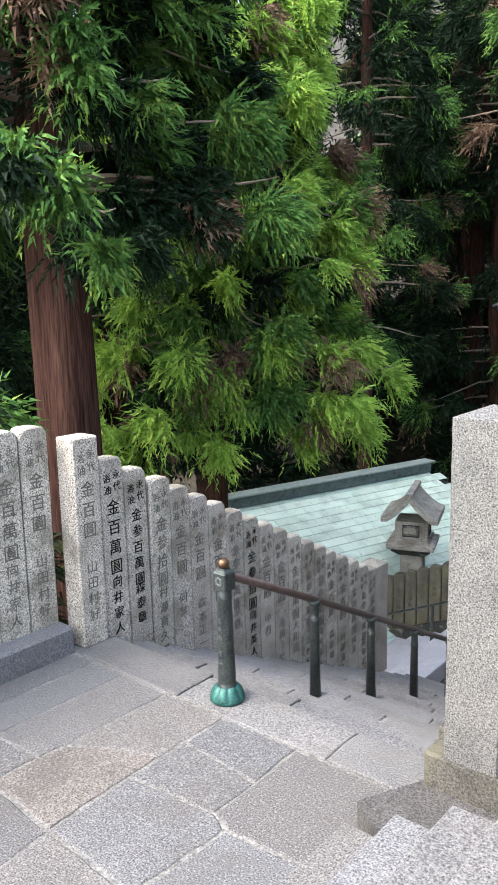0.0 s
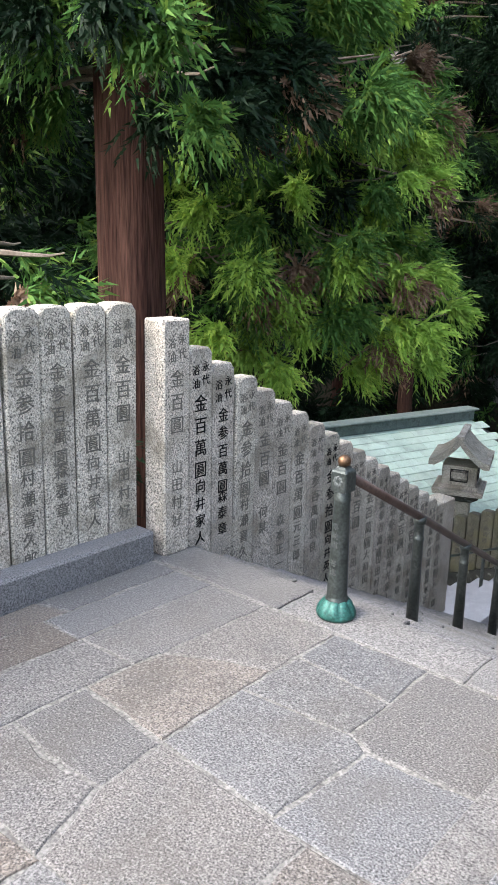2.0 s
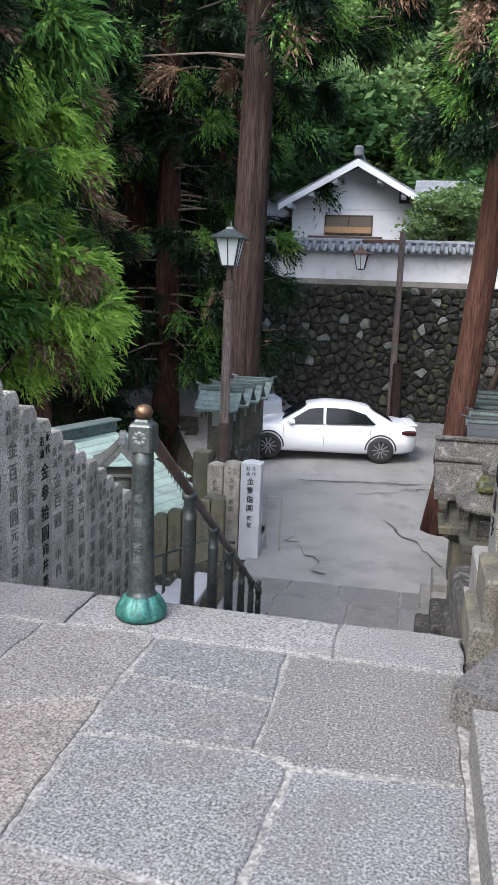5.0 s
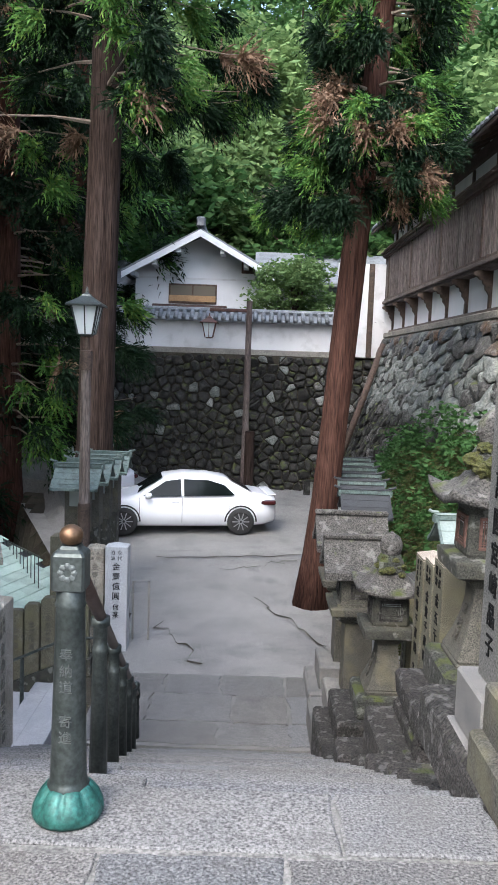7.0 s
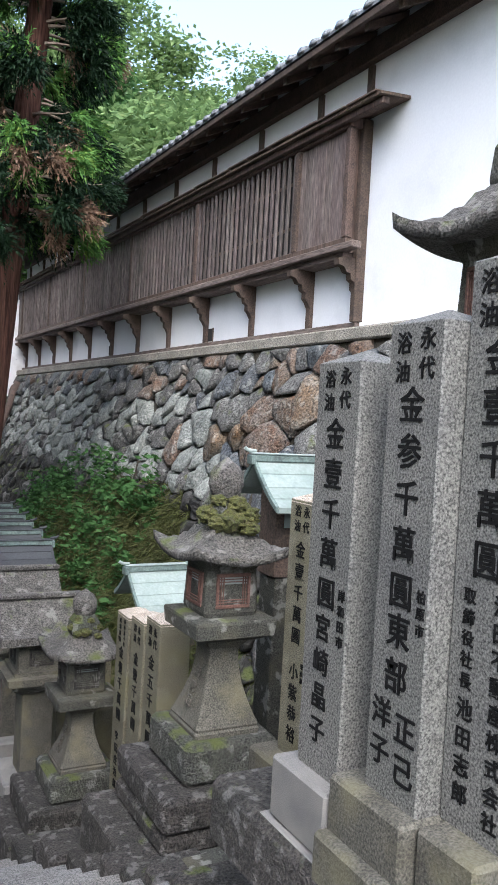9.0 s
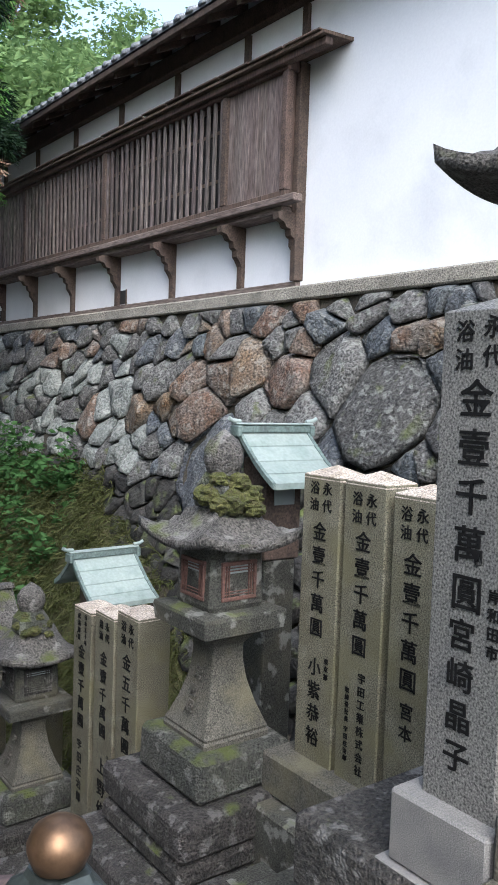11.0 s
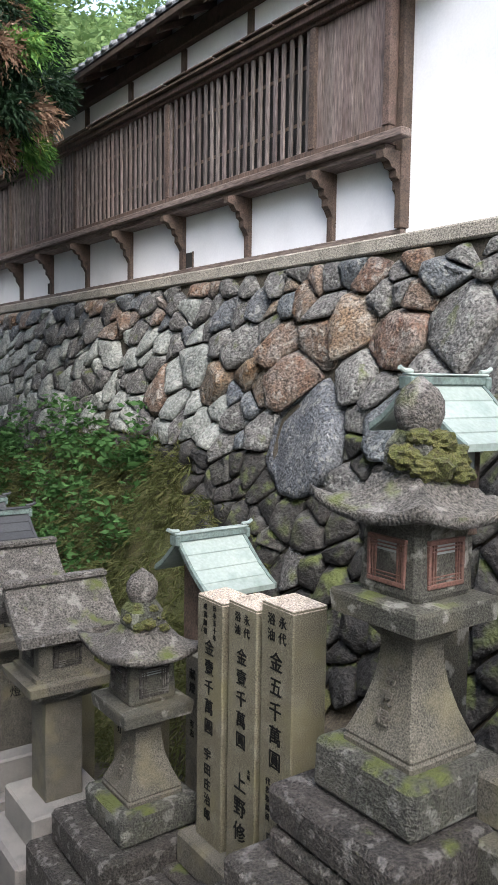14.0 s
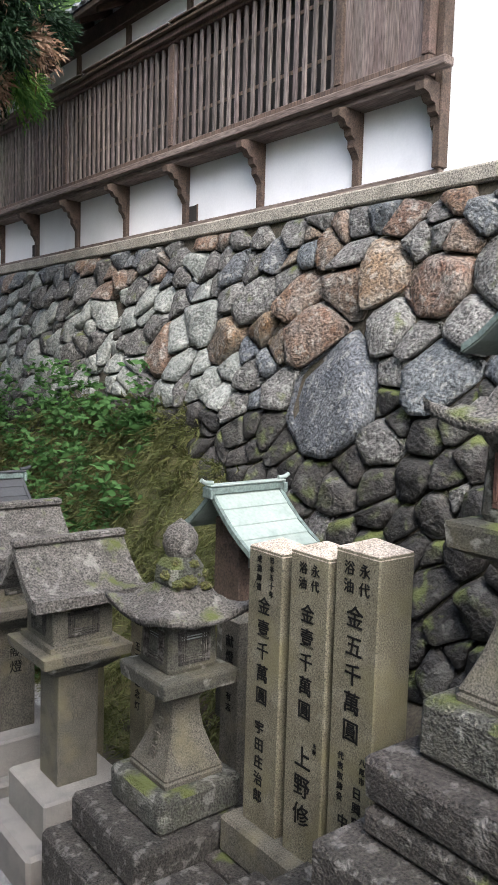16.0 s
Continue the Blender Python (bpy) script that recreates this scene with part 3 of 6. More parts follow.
# flight that rises behind the landing
upper = thing("upper_stairs", "pale granite stairs rising beside the landing", "stairs", kind="structure")
for i in range(9):
    x0 = -1.69 + i * 0.27
    top = (i + 1) * 0.165
    for y0, y1 in ((-2.2, -0.4), (-0.39, 1.3), (1.31, 2.93)):
        PAVED.append((slab(x0, x0 + 0.30, y0, y1, top - 0.3, top, 0.012, 0.002), STEPSTONE, upper, "step_stone"))
part("upper_floor", box(0.74, 3.2, -2.2, 2.95, 0.9, 1.483, 0.01), STEPSTONE, upper)
part("stair_core", prism([(-1.62, -0.3), (-1.62, 0.0), (-1.36, 0.1), (0.6, 1.2), (3, 1.3), (3, -0.3)], "y", -2.19, 2.94), MORTAR, upper)

# rough kerb slab under the monuments and the cheek beside the stairs
cheek = thing("stair_cheek", "dark rough granite kerb stones stepping down beside the stairs", "kerb", kind="structure")
part("kerb_slab", box(-1.66, -0.6, 3.06, 4.9, -0.3, -0.01, 0.03, rough=0.012), DARKBLOCK, cheek)
part("kerb_lip", prism([(-1.74, 3.12), (-1.5, 2.96), (-0.8, 2.96), (-0.7, 3.42), (-1.5, 3.6)], "z", 0.0, 0.14), DARKGRANITE, cheek, "dark damp granite slab lying at the stair head")
for k in range(14):
    y0 = 4.91 + k * TREAD
    z1 = -(k + 3) * STEP - 0.06 + random.uniform(-0.03, 0.03)
    part("kerb_stone", box(-1.67, -1.22 + random.uniform(-0.05, 0.08), y0, y0 + TREAD - 0.012, z1 - 0.5, z1 - 0.02, 0.02, rough=0.006), DARKBLOCK, cheek)

# ---- tamagaki fence of inscribed stone posts ----
ONE = ["金百圓", "金百萬圓", "金参百萬圓", "金参拾圓", "金百圓"]
TAIL = ["山田村好", "森本正一", "永田うた", "村瀬喜久郎", "向井英人", "向井家人", "元三郎", "大和田", "何某", "中西", "森泰章", "奈良"]


def fence_post(w, d, h, material, seed):
    """Post with a rounded top; front faces +x."""
    rnd = random.Random(seed)
    bm = bmesh.new()
    n = 7
    k = rnd.uniform(0.02, 0.035)
    out = [(-w / 2, 0)] + [(-w / 2 + w * i / n, h - k * (2 * i / n - 1) ** 4 - (0.02 if i in (0, n) else 0)) for i in range(n + 1)] + [(w / 2, 0)]
    secs = []
    for x, ins in ((-d / 2, 0.012), (-d / 2 + 0.014, 0), (d / 2 - 0.014, 0), (d / 2, 0.012)):
        secs.append([(x, u * (1 - 2 * ins / w), v - (ins if v > 0.1 else 0)) for u, v in out])
    return rings(bm, secs)


fence = thing("stone_fence", "row of upright weathered granite donor posts with carved lettering", "fence")


def fence_run(places, facing, size, thing_at, material):
    for k, (x, y, z, w, d, h) in enumerate(places):
        square = d > 0.18
        shape = box(-d / 2, d / 2, -w / 2, w / 2, 0, h, 0.012, rough=0.003) if square else fence_post(w, d, h, material, k)
        p = part("fence_post", shape, material, thing_at, "square corner post with a flat top" if square else "")
        p.matrix_local = pose(x, y, z, random.uniform(-.5, .5), random.uniform(-.6, .4), facing + random.uniform(-1.5, 1.5))
        ink = INK if k in (1, 2, 8) and size > 0.09 else FADED
        c = d / 2 + 0.0015
        lettering("永代", w * 0.36, c, w * 0.2, h - 0.10, 90, ink, p)
        lettering("浴油", w * 0.36, c, -w * 0.2, h - 0.12, 90, ink, p)
        lettering(ONE[k % 5], w * (0.62 if len(ONE[k % 5]) < 5 else 0.52), c, 0, h - 0.33, 90, ink, p)
        if h > 1.25:
            lettering(TAIL[(k * 5) % 12], w * 0.5, c, 0, h - 0.95, 90, ink, p)


# main run down the stairs, x = -4.47
runs = [(-4.57, 3.70, -0.02, 0.235, 0.2, 1.63)]
y = 3.97
while y < 8.35:
    runs.append((-4.56 - 0.06 * (y - 3.69), y, slope_z(y) - 0.17, 0.24, 0.14, 1.63 - 0.014 * (y - 4) * 2))
    y += 0.255
fence_run(runs, 0, 0.1, fence, POST)
p = part("end_post", square_loft([(0, 0.14), (1.50, 0.14), (1.51, 0.13), (1.56, 0.01)]), POST, fence, "square granite end post with a low pyramid top")
p.matrix_local = pose(-4.95, 8.6, slope_z(8.6) - 0.05)
left_runs = [(-4.70, 3.36 - i * 0.246, 0.20, 0.238, 0.15, 1.52) for i in range(18)]
fence_run(left_runs, 0, 0.08, fence, POST)
part("fence_kerb", box(-4.86, -4.47, -1.6, 3.5, -0.2, 0.20, 0.02), STEPSTONE, fence, "worn granite kerb under the fence")

# ---- bronze handrail ----
rail = thing("handrail", "dark bronze stair handrail with verdigris lotus foot", "handrail")
RX = -3.09
LOTUS = [(0.0, 0.112), (0.015, 0.118), (0.04, 0.116), (0.07, 0.102), (0.095, 0.082), (0.105, 0.07)]
n = 64
part("lotus_foot", rings(bmesh.new(), [[(RX + (r + 0.012 * (abs(math.sin(4 * math.tau * i / n)) ** .5 - 1) * (z > .02)) * math.cos(math.tau * i / n), 3.67 + (r + 0.012 * (abs(math.sin(4 * math.tau * i / n)) ** .5 - 1) * (z > .02)) * math.sin(math.tau * i / n), z) for i in range(n)] for z, r in LOTUS]), VERDIGRIS, rail, "green verdigris lotus petal foot", True)
part("newel_post", lathe([(0.095, 0.068), (0.105, 0.07), (0.113, 0.062), (0.13, 0.060), (0.70, 0.047), (0.71, 0.051), (0.72, 0.047), (0.86, 0.048)], 20, (RX, 3.67)), BRONZE, rail, "tapered bronze newel post", True)
part("newel_collar", square_loft([(0.76, 0.045), (0.765, 0.053), (0.875, 0.053), (0.885, 0.048), (0.895, 0.034), (0.905, 0.03)], (RX, 3.67), corner=0.15), BRONZE, rail, "square bronze collar with flower relief")
part("newel_ball", lathe([(0.905, 0.018), (0.912, 0.032), (0.93, 0.039), (0.942, 0.039), (0.957, 0.032), (0.967, 0.018), (0.971, 0.004)], 16, (RX, 3.67)), BRASS, rail, "rubbed brass ball finial", True)
for a in range(8):
    part("flower_petal", lathe([(0.0, 0.011), (0.003, 0.011), (0.005, 0.004)], 6), BRONZEINK, rail).matrix_local = pose(RX + 0.022 * math.cos(a * math.tau / 8), 3.67 - 0.053, 0.825 + 0.022 * math.sin(a * math.tau / 8), 90)
lettering("奉納道", 0.05, RX, 3.67 - 0.053, 0.58, 0, BRONZEINK, rail)
lettering("寄進", 0.05, RX, 3.67 - 0.057, 0.36, 0, BRONZEINK, rail)
RAILP = [(-3.09 - 0.105 * (q - 3.67), q, 0.28 - 0.508 * (q - 4.84)) for q in (4.84, 5.86, 6.88, 7.92, 9.0, 10.05)]
for k, (px_, yy, top) in enumerate(RAILP):
    z0 = -min(17, math.ceil((yy - EDGE) / TREAD)) * STEP
    part("rail_post", lathe([(z0 - 0.02, 0.046), (top - 0.18, 0.036), (top - 0.17, 0.04), (top - 0.15, 0.04), (top - 0.14, 0.034), (top - 0.05, 0.034), (top - 0.04, 0.046), (top, 0.046)] + ([(top + 0.06, 0.04), (top + 0.075, 0.02), (top + 0.085, 0.035), (top + 0.11, 0.04), (top + 0.14, 0.025), (top + 0.15, 0.004)] if k == 5 else []), 14, (px_, yy)), BRONZE, rail, "", True)
part("top_rail", tube([(RX, 3.71, 0.845), RAILP[0], RAILP[5]], 0.028, 10), RAILMETAL, rail, "reddish brown metal handrail", True)

# ---- flight that turns down to the west at the foot, its rail and fence ----
side = thing("side_stairs", "pale concrete steps going down beside the stone fence", "stairs", kind="structure")
for i in range(10):
    x1 = -4.8 - i * 0.33
    part("step_block", box(x1 - 0.34, x1, 8.8, 11.95, ROAD - 1.8, ROAD + 0.02 - i * 0.15, 0.012), CONCRETE, side)
srail = thing("side_handrail", "thin dark metal handrail beside the lower steps", "handrail")
part("top_rail", tube([(-4.4, 11.4, ROAD + 0.75), (-4.9, 11.4, ROAD + 0.72), (-7.4, 11.4, ROAD - 0.42)], 0.02, 8), BRONZE, srail, "", True)
for x in (-4.5, -5.5, -6.5):
    zb = ROAD if x > -4.8 else ROAD - 0.15 * math.floor((-4.8 - x) / 0.33)
    part("rail_post", lathe([(zb, 0.05), (zb + 0.03, 0.045), (zb + 0.05, 0.03), (zb + 0.72, 0.026)], 10, (x, 11.4)), BRONZE, srail)
fence2 = thing("lower_stone_fence", "mossy row of low granite donor posts stepping down", "fence")
lr = [(-4.85 - i * 0.235, 12.12, ROAD + 0.15 - max(0, i - 0.5) * 0.10, 0.215, 0.14, 1.07) for i in range(12)]
for k, (x, yq, z, w, d, h) in enumerate(lr):
    p = part("fence_post", fence_post(w, d, h, POSTMOSS, k), POSTMOSS, fence2)
    p.matrix_local = pose(x, yq, z, 0, 0, -90)
    lettering(ONE[k % 5], 0.1, d / 2 + 0.0015, 0, h - 0.25, 90, CARVED, p)
part("fence_kerb", prism([(-4.7, ROAD - 0.02), (-4.7, ROAD + 0.21), (-4.95, ROAD + 0.21), (-7.6, ROAD - 0.93), (-7.6, ROAD - 1.5)], "y", 11.98, 12.26), OLDSTONE, fence2)


def donor_post(x, y, z, w, d, h, label, text_cols, facing, material, group, ink=INK, peak=0.05, cap=None):
    """Square donor pillar with a low pyramid top; lettering on the face that looks along facing."""
    ob = thing("donor_pillar", label, "stone pillar", (x, y, z), facing, group)
    bm = bmesh.new()
    cor = 0.008

    def ring(zz, s):
        a, c = w / 2 * s, d / 2 * s
        return [(a, -c + cor, zz), (a, c - cor, zz), (a - cor, c, zz), (-a + cor, c, zz), (-a, c - cor, zz), (-a, -c + cor, zz), (-a + cor, -c, zz), (a - cor, -c, zz)]
    part("shaft", rings(bm, [ring(0, 1), ring(h - 0.004, 1), ring(h, 0.97), ring(h + peak, 0.06)]), material, ob)
    if cap:
        part("bleached_top", rings(bmesh.new(), [ring(h - 0.02, 1.006), ring(h + .002, 0.985), ring(h + peak + .004, 0.07)]), cap, ob, "pale bleached pyramid top")
    k = 0.93 if h > 1.5 and material is MONSTONE else 1.0
    for text, size, u, dz in text_cols:
        size, dz = size * k, dz * k
        lettering(text, size, u, -d / 2 - 0.0015, h - dz, 0, ink, ob, bold=0.010 if material is MONSTONE else 0.006)
    return ob


G3 = "donor pillars at the road"
donor_post(-4.49, 12.92, ROAD, 0.34, 0.26, 1.66, "clean pale granite donor pillar with black lettering beside the road", [("永代", 0.08, 0.05, 0.05), ("浴油", 0.08, -0.05, 0.05), ("金壹億圓", 0.14, 0, 0.24), ("何某", 0.11, 0, 0.88)], 0, PALEGRANITE, G3)
donor_post(-4.82, 12.95, ROAD, 0.27, 0.24, 1.62, "weathered granite donor pillar beside the lower fence", [("永代", 0.07, 0.045, 0.05), ("浴油", 0.07, -0.045, 0.05), ("金壹千萬圓", 0.11, 0, 0.24), ("桐", 0.1, 0, 0.95)], 0, POST, G3, FADED)
donor_post(-5.12, 13.0, ROAD - 0.02, 0.27, 0.24, 1.58, "weathered granite donor pillar beside the lower fence", [("永代", 0.07, 0.045, 0.05), ("浴油", 0.07, -0.045, 0.05), ("金壹千萬圓", 0.11, 0, 0.24), ("西浦春蔵", 0.08, 0, 0.85)], 0, POST, G3, FADED)
donor_post(-5.0, 12.42, ROAD - 0.1, 0.3, 0.26, 1.25, "tall lichened granite gate post of the lower fence", [], 0, POSTMOSS, "")
donor_post(-5.45, 13.3, ROAD - 0.3, 0.28, 0.26, 2.0, "leaning mossy stone post behind the lower fence", [], 0, POSTMOSS, "")

# ---- monuments beside the landing ----
plinth = thing("monument_plinth", "long granite plinth carrying the tall donor pillars", "plinth")
part("plinth_block", box(-1.6, -1.05, 3.70, 4.10, 0.05, 0.332, 0.015), SHAFT, plinth)
part("plinth_step", box(-1.55, -1.05, 3.44, 3.698, -0.28, 0.33, 0.015), SHAFT, plinth)
part("plinth_foot", box(-1.65, -1.05, 3.64, 4.105, -0.28, 0.14, 0.015), SHAFT, plinth)
sp = thing("small_plinth", "two stacked pale granite plinth blocks", "plinth")
part("plinth_block", box(-1.60, -1.18, 4.11, 4.49, 0.0, 0.24, 0.012), GRANITE, sp)
part("plinth_foot", box(-1.63, -1.14, 4.112, 4.53, -0.5, 0.0, 0.012), GRANITE, sp)
GM = "tall inscribed donor pillars"
donor_post(-1.405, 4.28, 0.24, 0.28, 0.25, 1.52, "speckled granite donor pillar with black brush lettering", [("永代", 0.085, 0.05, 0.02), ("浴油", 0.085, -0.05, 0.03), ("金壹千萬圓", 0.146, 0, 0.22), ("岸和田市", 0.055, 0.1, 0.88), ("宮崎晶子", 0.126, -0.01, 1.0)], -90, MONSTONE, GM)
donor_post(-1.40, 3.855, 0.33, 0.27, 0.26, 1.54, "speckled granite donor pillar with bold black lettering", [("永代", 0.092, 0.06, 0.02), ("浴油", 0.092, -0.055, 0.03), ("金参千萬圓", 0.148, 0, 0.22), ("柏原市", 0.052, 0.1, 0.9), ("東部", 0.145, 0, 1.0), ("洋子", 0.125, -0.06, 1.31), ("正己", 0.13, 0.06, 1.33)], -90, MONSTONE, GM)
donor_post(-1.30, 3.58, 0.33, 0.28, 0.28, 1.72, "speckled granite donor pillar with long company lettering", [("永代", 0.10, 0.06, 0.02), ("浴油", 0.10, -0.055, 0.03), ("金壹千萬圓", 0.15, 0, 0.25), ("池田不動産株式会社", 0.078, 0.07, 1.06), ("取締役社長", 0.064, -0.06, 1.06), ("池田志郎", 0.085, -0.055, 1.42)], -90, MONSTONE, GM)

# second row of pillars lower down
p2 = thing("pillar_plinth", "low mossy granite plinth with stone edging", "plinth")
part("plinth_block", box(-0.76, -0.12, 5.05, 6.22, -0.76, -0.52, 0.02), SHAFT, p2)
part("plinth_foot", box(-0.88, -0.12, 5.05, 6.26, -1.4, -0.76, 0.02), OLDSTONE, p2)
GT = "mossy tall donor pillars"
donor_post(-0.50, 5.955, -0.52, 0.30, 0.23, 1.58, "mossy yellowish granite donor pillar with black lettering", [("永代", 0.085, 0.05, 0.03), ("浴油", 0.085, -0.05, 0.03), ("金壹千萬圓", 0.122, 0, 0.25), ("東京都", 0.04, 0.09, 0.98), ("小紫恭裕", 0.12, 0, 1.0)], -90, POSTMOSS, GT, cap=BLEACHED)
donor_post(-0.50, 5.625, -0.52, 0.30, 0.23, 1.58, "mossy yellowish granite donor pillar with company lettering", [("永代", 0.085, 0.05, 0.05), ("浴油", 0.085, -0.05, 0.05), ("金壹千萬圓", 0.125, 0, 0.25), ("宇田工業株式会社", 0.064, 0.03, 0.98), ("取締役社長", 0.036, -0.07, 1.08), ("宇田庄治郎", 0.036, -0.07, 1.29)], -90, POSTMOSS, GT, cap=BLEACHED)
donor_post(-0.50, 5.29, -0.52, 0.28, 0.23, 1.55, "mossy yellowish granite donor pillar with black lettering", [("永代", 0.085, 0.05, 0.05), ("浴油", 0.085, -0.05, 0.05), ("金壹千萬圓", 0.13, 0, 0.27), ("宮本", 0.10, 0, 1.0)], -90, POSTMOSS, GT, cap=BLEACHED)
GR = "trio of donor pillars"
for yq, top, cols in ((8.175, -0.16, [("成満御禮", 0.05, -0.05, 0.04), ("日本五十年", 0.045, 0.06, 0.03), ("金壹千萬圓", 0.122, 0, 0.27), ("宇田庄治郎", 0.095, -0.01, 1.0)]),
                      (7.81, -0.11, [("永代", 0.075, 0.05, 0.05), ("浴油", 0.075, -0.045, 0.05), ("金壹千萬圓", 0.122, 0, 0.27), ("大阪", 0.032, 0.09, 1.0), ("上野修", 0.15, 0, 1.05)]),
                      (7.465, -0.03, [("永代", 0.085, 0.055, 0.05), ("浴油", 0.085, -0.05, 0.05), ("金五千萬圓", 0.135, 0, 0.27), ("八尾市", 0.045, 0.09, 1.02), ("日興乳", 0.075, 0.06, 1.18), ("代表取締役", 0.05, -0.06, 1.04), ("中", 0.09, -0.03, 1.36)])):
    donor_post(-0.835, yq, -1.80, 0.30, 0.25, 1.80 + top, "yellowed granite donor pillar with black lettering and bleached top", cols, -90, POSTMOSS, GR, cap=BLEACHED)
donor_post(-0.55, 10.1, -2.72, 0.24, 0.22, 1.70, "narrow yellowed donor pillar standing behind the lanterns", [("献", 0.1, 0, 0.08), ("五週年記念灯", 0.09, 0, 0.3)], -90, POSTMOSS, "")
donor_post(-0.52, 8.95, -2.72, 0.20, 0.19, 1.88, "slim grey stone pillar between lantern and shrine", [("献燈", 0.1, 0, 0.1), ("有志", 0.07, 0, 0.5)], -90, SHAFT, "")
p3 = thing("trio_plinth", "low mossy plinth under three donor pillars", "plinth")
part("plinth_block", box(-1.06, -0.6, 7.22, 8.42, -2.03, -1.80, 0.02), SHAFT, p3)
part("plinth_foot", box(-1.16, -0.5, 7.18, 8.44, -2.6, -2.03, 0.02), DARKBLOCK, p3)


# ---- stone lanterns ----
def hip_roof(half, rise, thick, lift, flat, c=(0, 0), z=0.0, n=14, rough=0.006):
    """Square lantern roof, concave slopes and upturned corners; z: eave underside."""
    bm = bmesh.new()
    top, low = {}, {}
    for i in range(n + 1):
        for j in range(n + 1):
            u, v = 2 * i / n - 1, 2 * j / n - 1
            r = max(abs(u), abs(v))
            cr = (abs(u) * abs(v)) ** 2.2 * lift
            f = max(0.0, (r - flat) / (1 - flat))
            zt = z + thick + rise * (1 - f) ** 1.7 + cr
            w = noise.noise((u * 4 + half * 9, v * 4, z)) * rough
            k = half * (1 + 0.04 * abs(u * v))
            top[i, j] = bm.verts.new((c[0] + u * k, c[1] + v * k, zt + w))
            low[i, j] = bm.verts.new((c[0] + u * k * 0.985, c[1] + v * k * 0.985, z + cr * 0.9 + (0.04 * (1 - r))))
    for i in range(n):
        for j in range(n):
            bm.faces.new((top[i, j], top[i + 1, j], top[i + 1, j + 1], top[i, j + 1]))
            bm.faces.new((low[i, j + 1], low[i + 1, j + 1], low[i + 1, j], low[i, j]))
    rim = [(i, 0) for i in range(n)] + [(n, j) for j in range(n)] + [(i, n) for i in range(n, 0, -1)] + [(0, j) for j in range(n, 0, -1)]
    for a, c2 in zip(rim, rim[1:] + rim[:1]):
        bm.faces.new((low[a], low[c2], top[c2], top[a]))
    return bm


def window(parent, x, y, z, w, h, facing, frame_mat, pane_mat, bars=2):
    """Small lattice window standing on an upright face; facing in degrees."""
    fr = box(-w / 2, w / 2, -0.012, 0.01, -h / 2, -h / 2 + 0.022, 0.003)
    for bb in ((-w / 2, w / 2, -0.012, 0.01, h / 2 - 0.022, h / 2), (-w / 2, -w / 2 + 0.02, -0.012, 0.01, -h / 2 + 0.023, h / 2 - 0.023), (w / 2 - 0.02, w / 2, -0.012, 0.01, -h / 2 + 0.023, h / 2 - 0.023)):
        fr = box(*bb, 0.003, fr)
    for k in range(bars):
        for s in (-1, 1):
            q = s * (w / 2 - 0.034 - k * 0.017)
            fr = box(q - 0.0025, q + 0.0025, -0.008, 0.004, -h / 2 + 0.023, h / 2 - 0.023, 0, fr)
            q = s * (h / 2 - 0.036 - k * 0.017)
            fr = box(-w / 2 + 0.021, w / 2 - 0.021, -0.007, 0.003, q - 0.0025, q + 0.0025, 0, fr)
    f = part("window_frame", fr, frame_mat, parent)
    f.matrix_local = pose(x, y, z, 0, 0, facing)
    p = part("pane", box(-w / 2 + 0.015, w / 2 - 0.015, 0.004, 0.009, -h / 2 + 0.015, h / 2 - 0.015, 0), pane_mat, f)


def moss_tuft(parent, c, r, seed, mat_=None):
    rnd = random.Random(seed)
    bm = bmesh.new()
    bmesh.ops.create_icosphere(bm, subdivisions=3, radius=1)
    for v in bm.verts:
        k = 1 + 0.45 * noise.noise(v.co * 2.3 + Vector((seed, 0, 0))) + 0.18 * noise.noise(v.co * 9 + Vector((seed, 3, 0)))
        v.co = Vector((v.co.x * r[0] * k, v.co.y * r[1] * k, v.co.z * r[2] * k))
    p = part("moss_cushion", bm, mat_ or MOSS, parent, "brownish green moss cushion")
    p.location = c


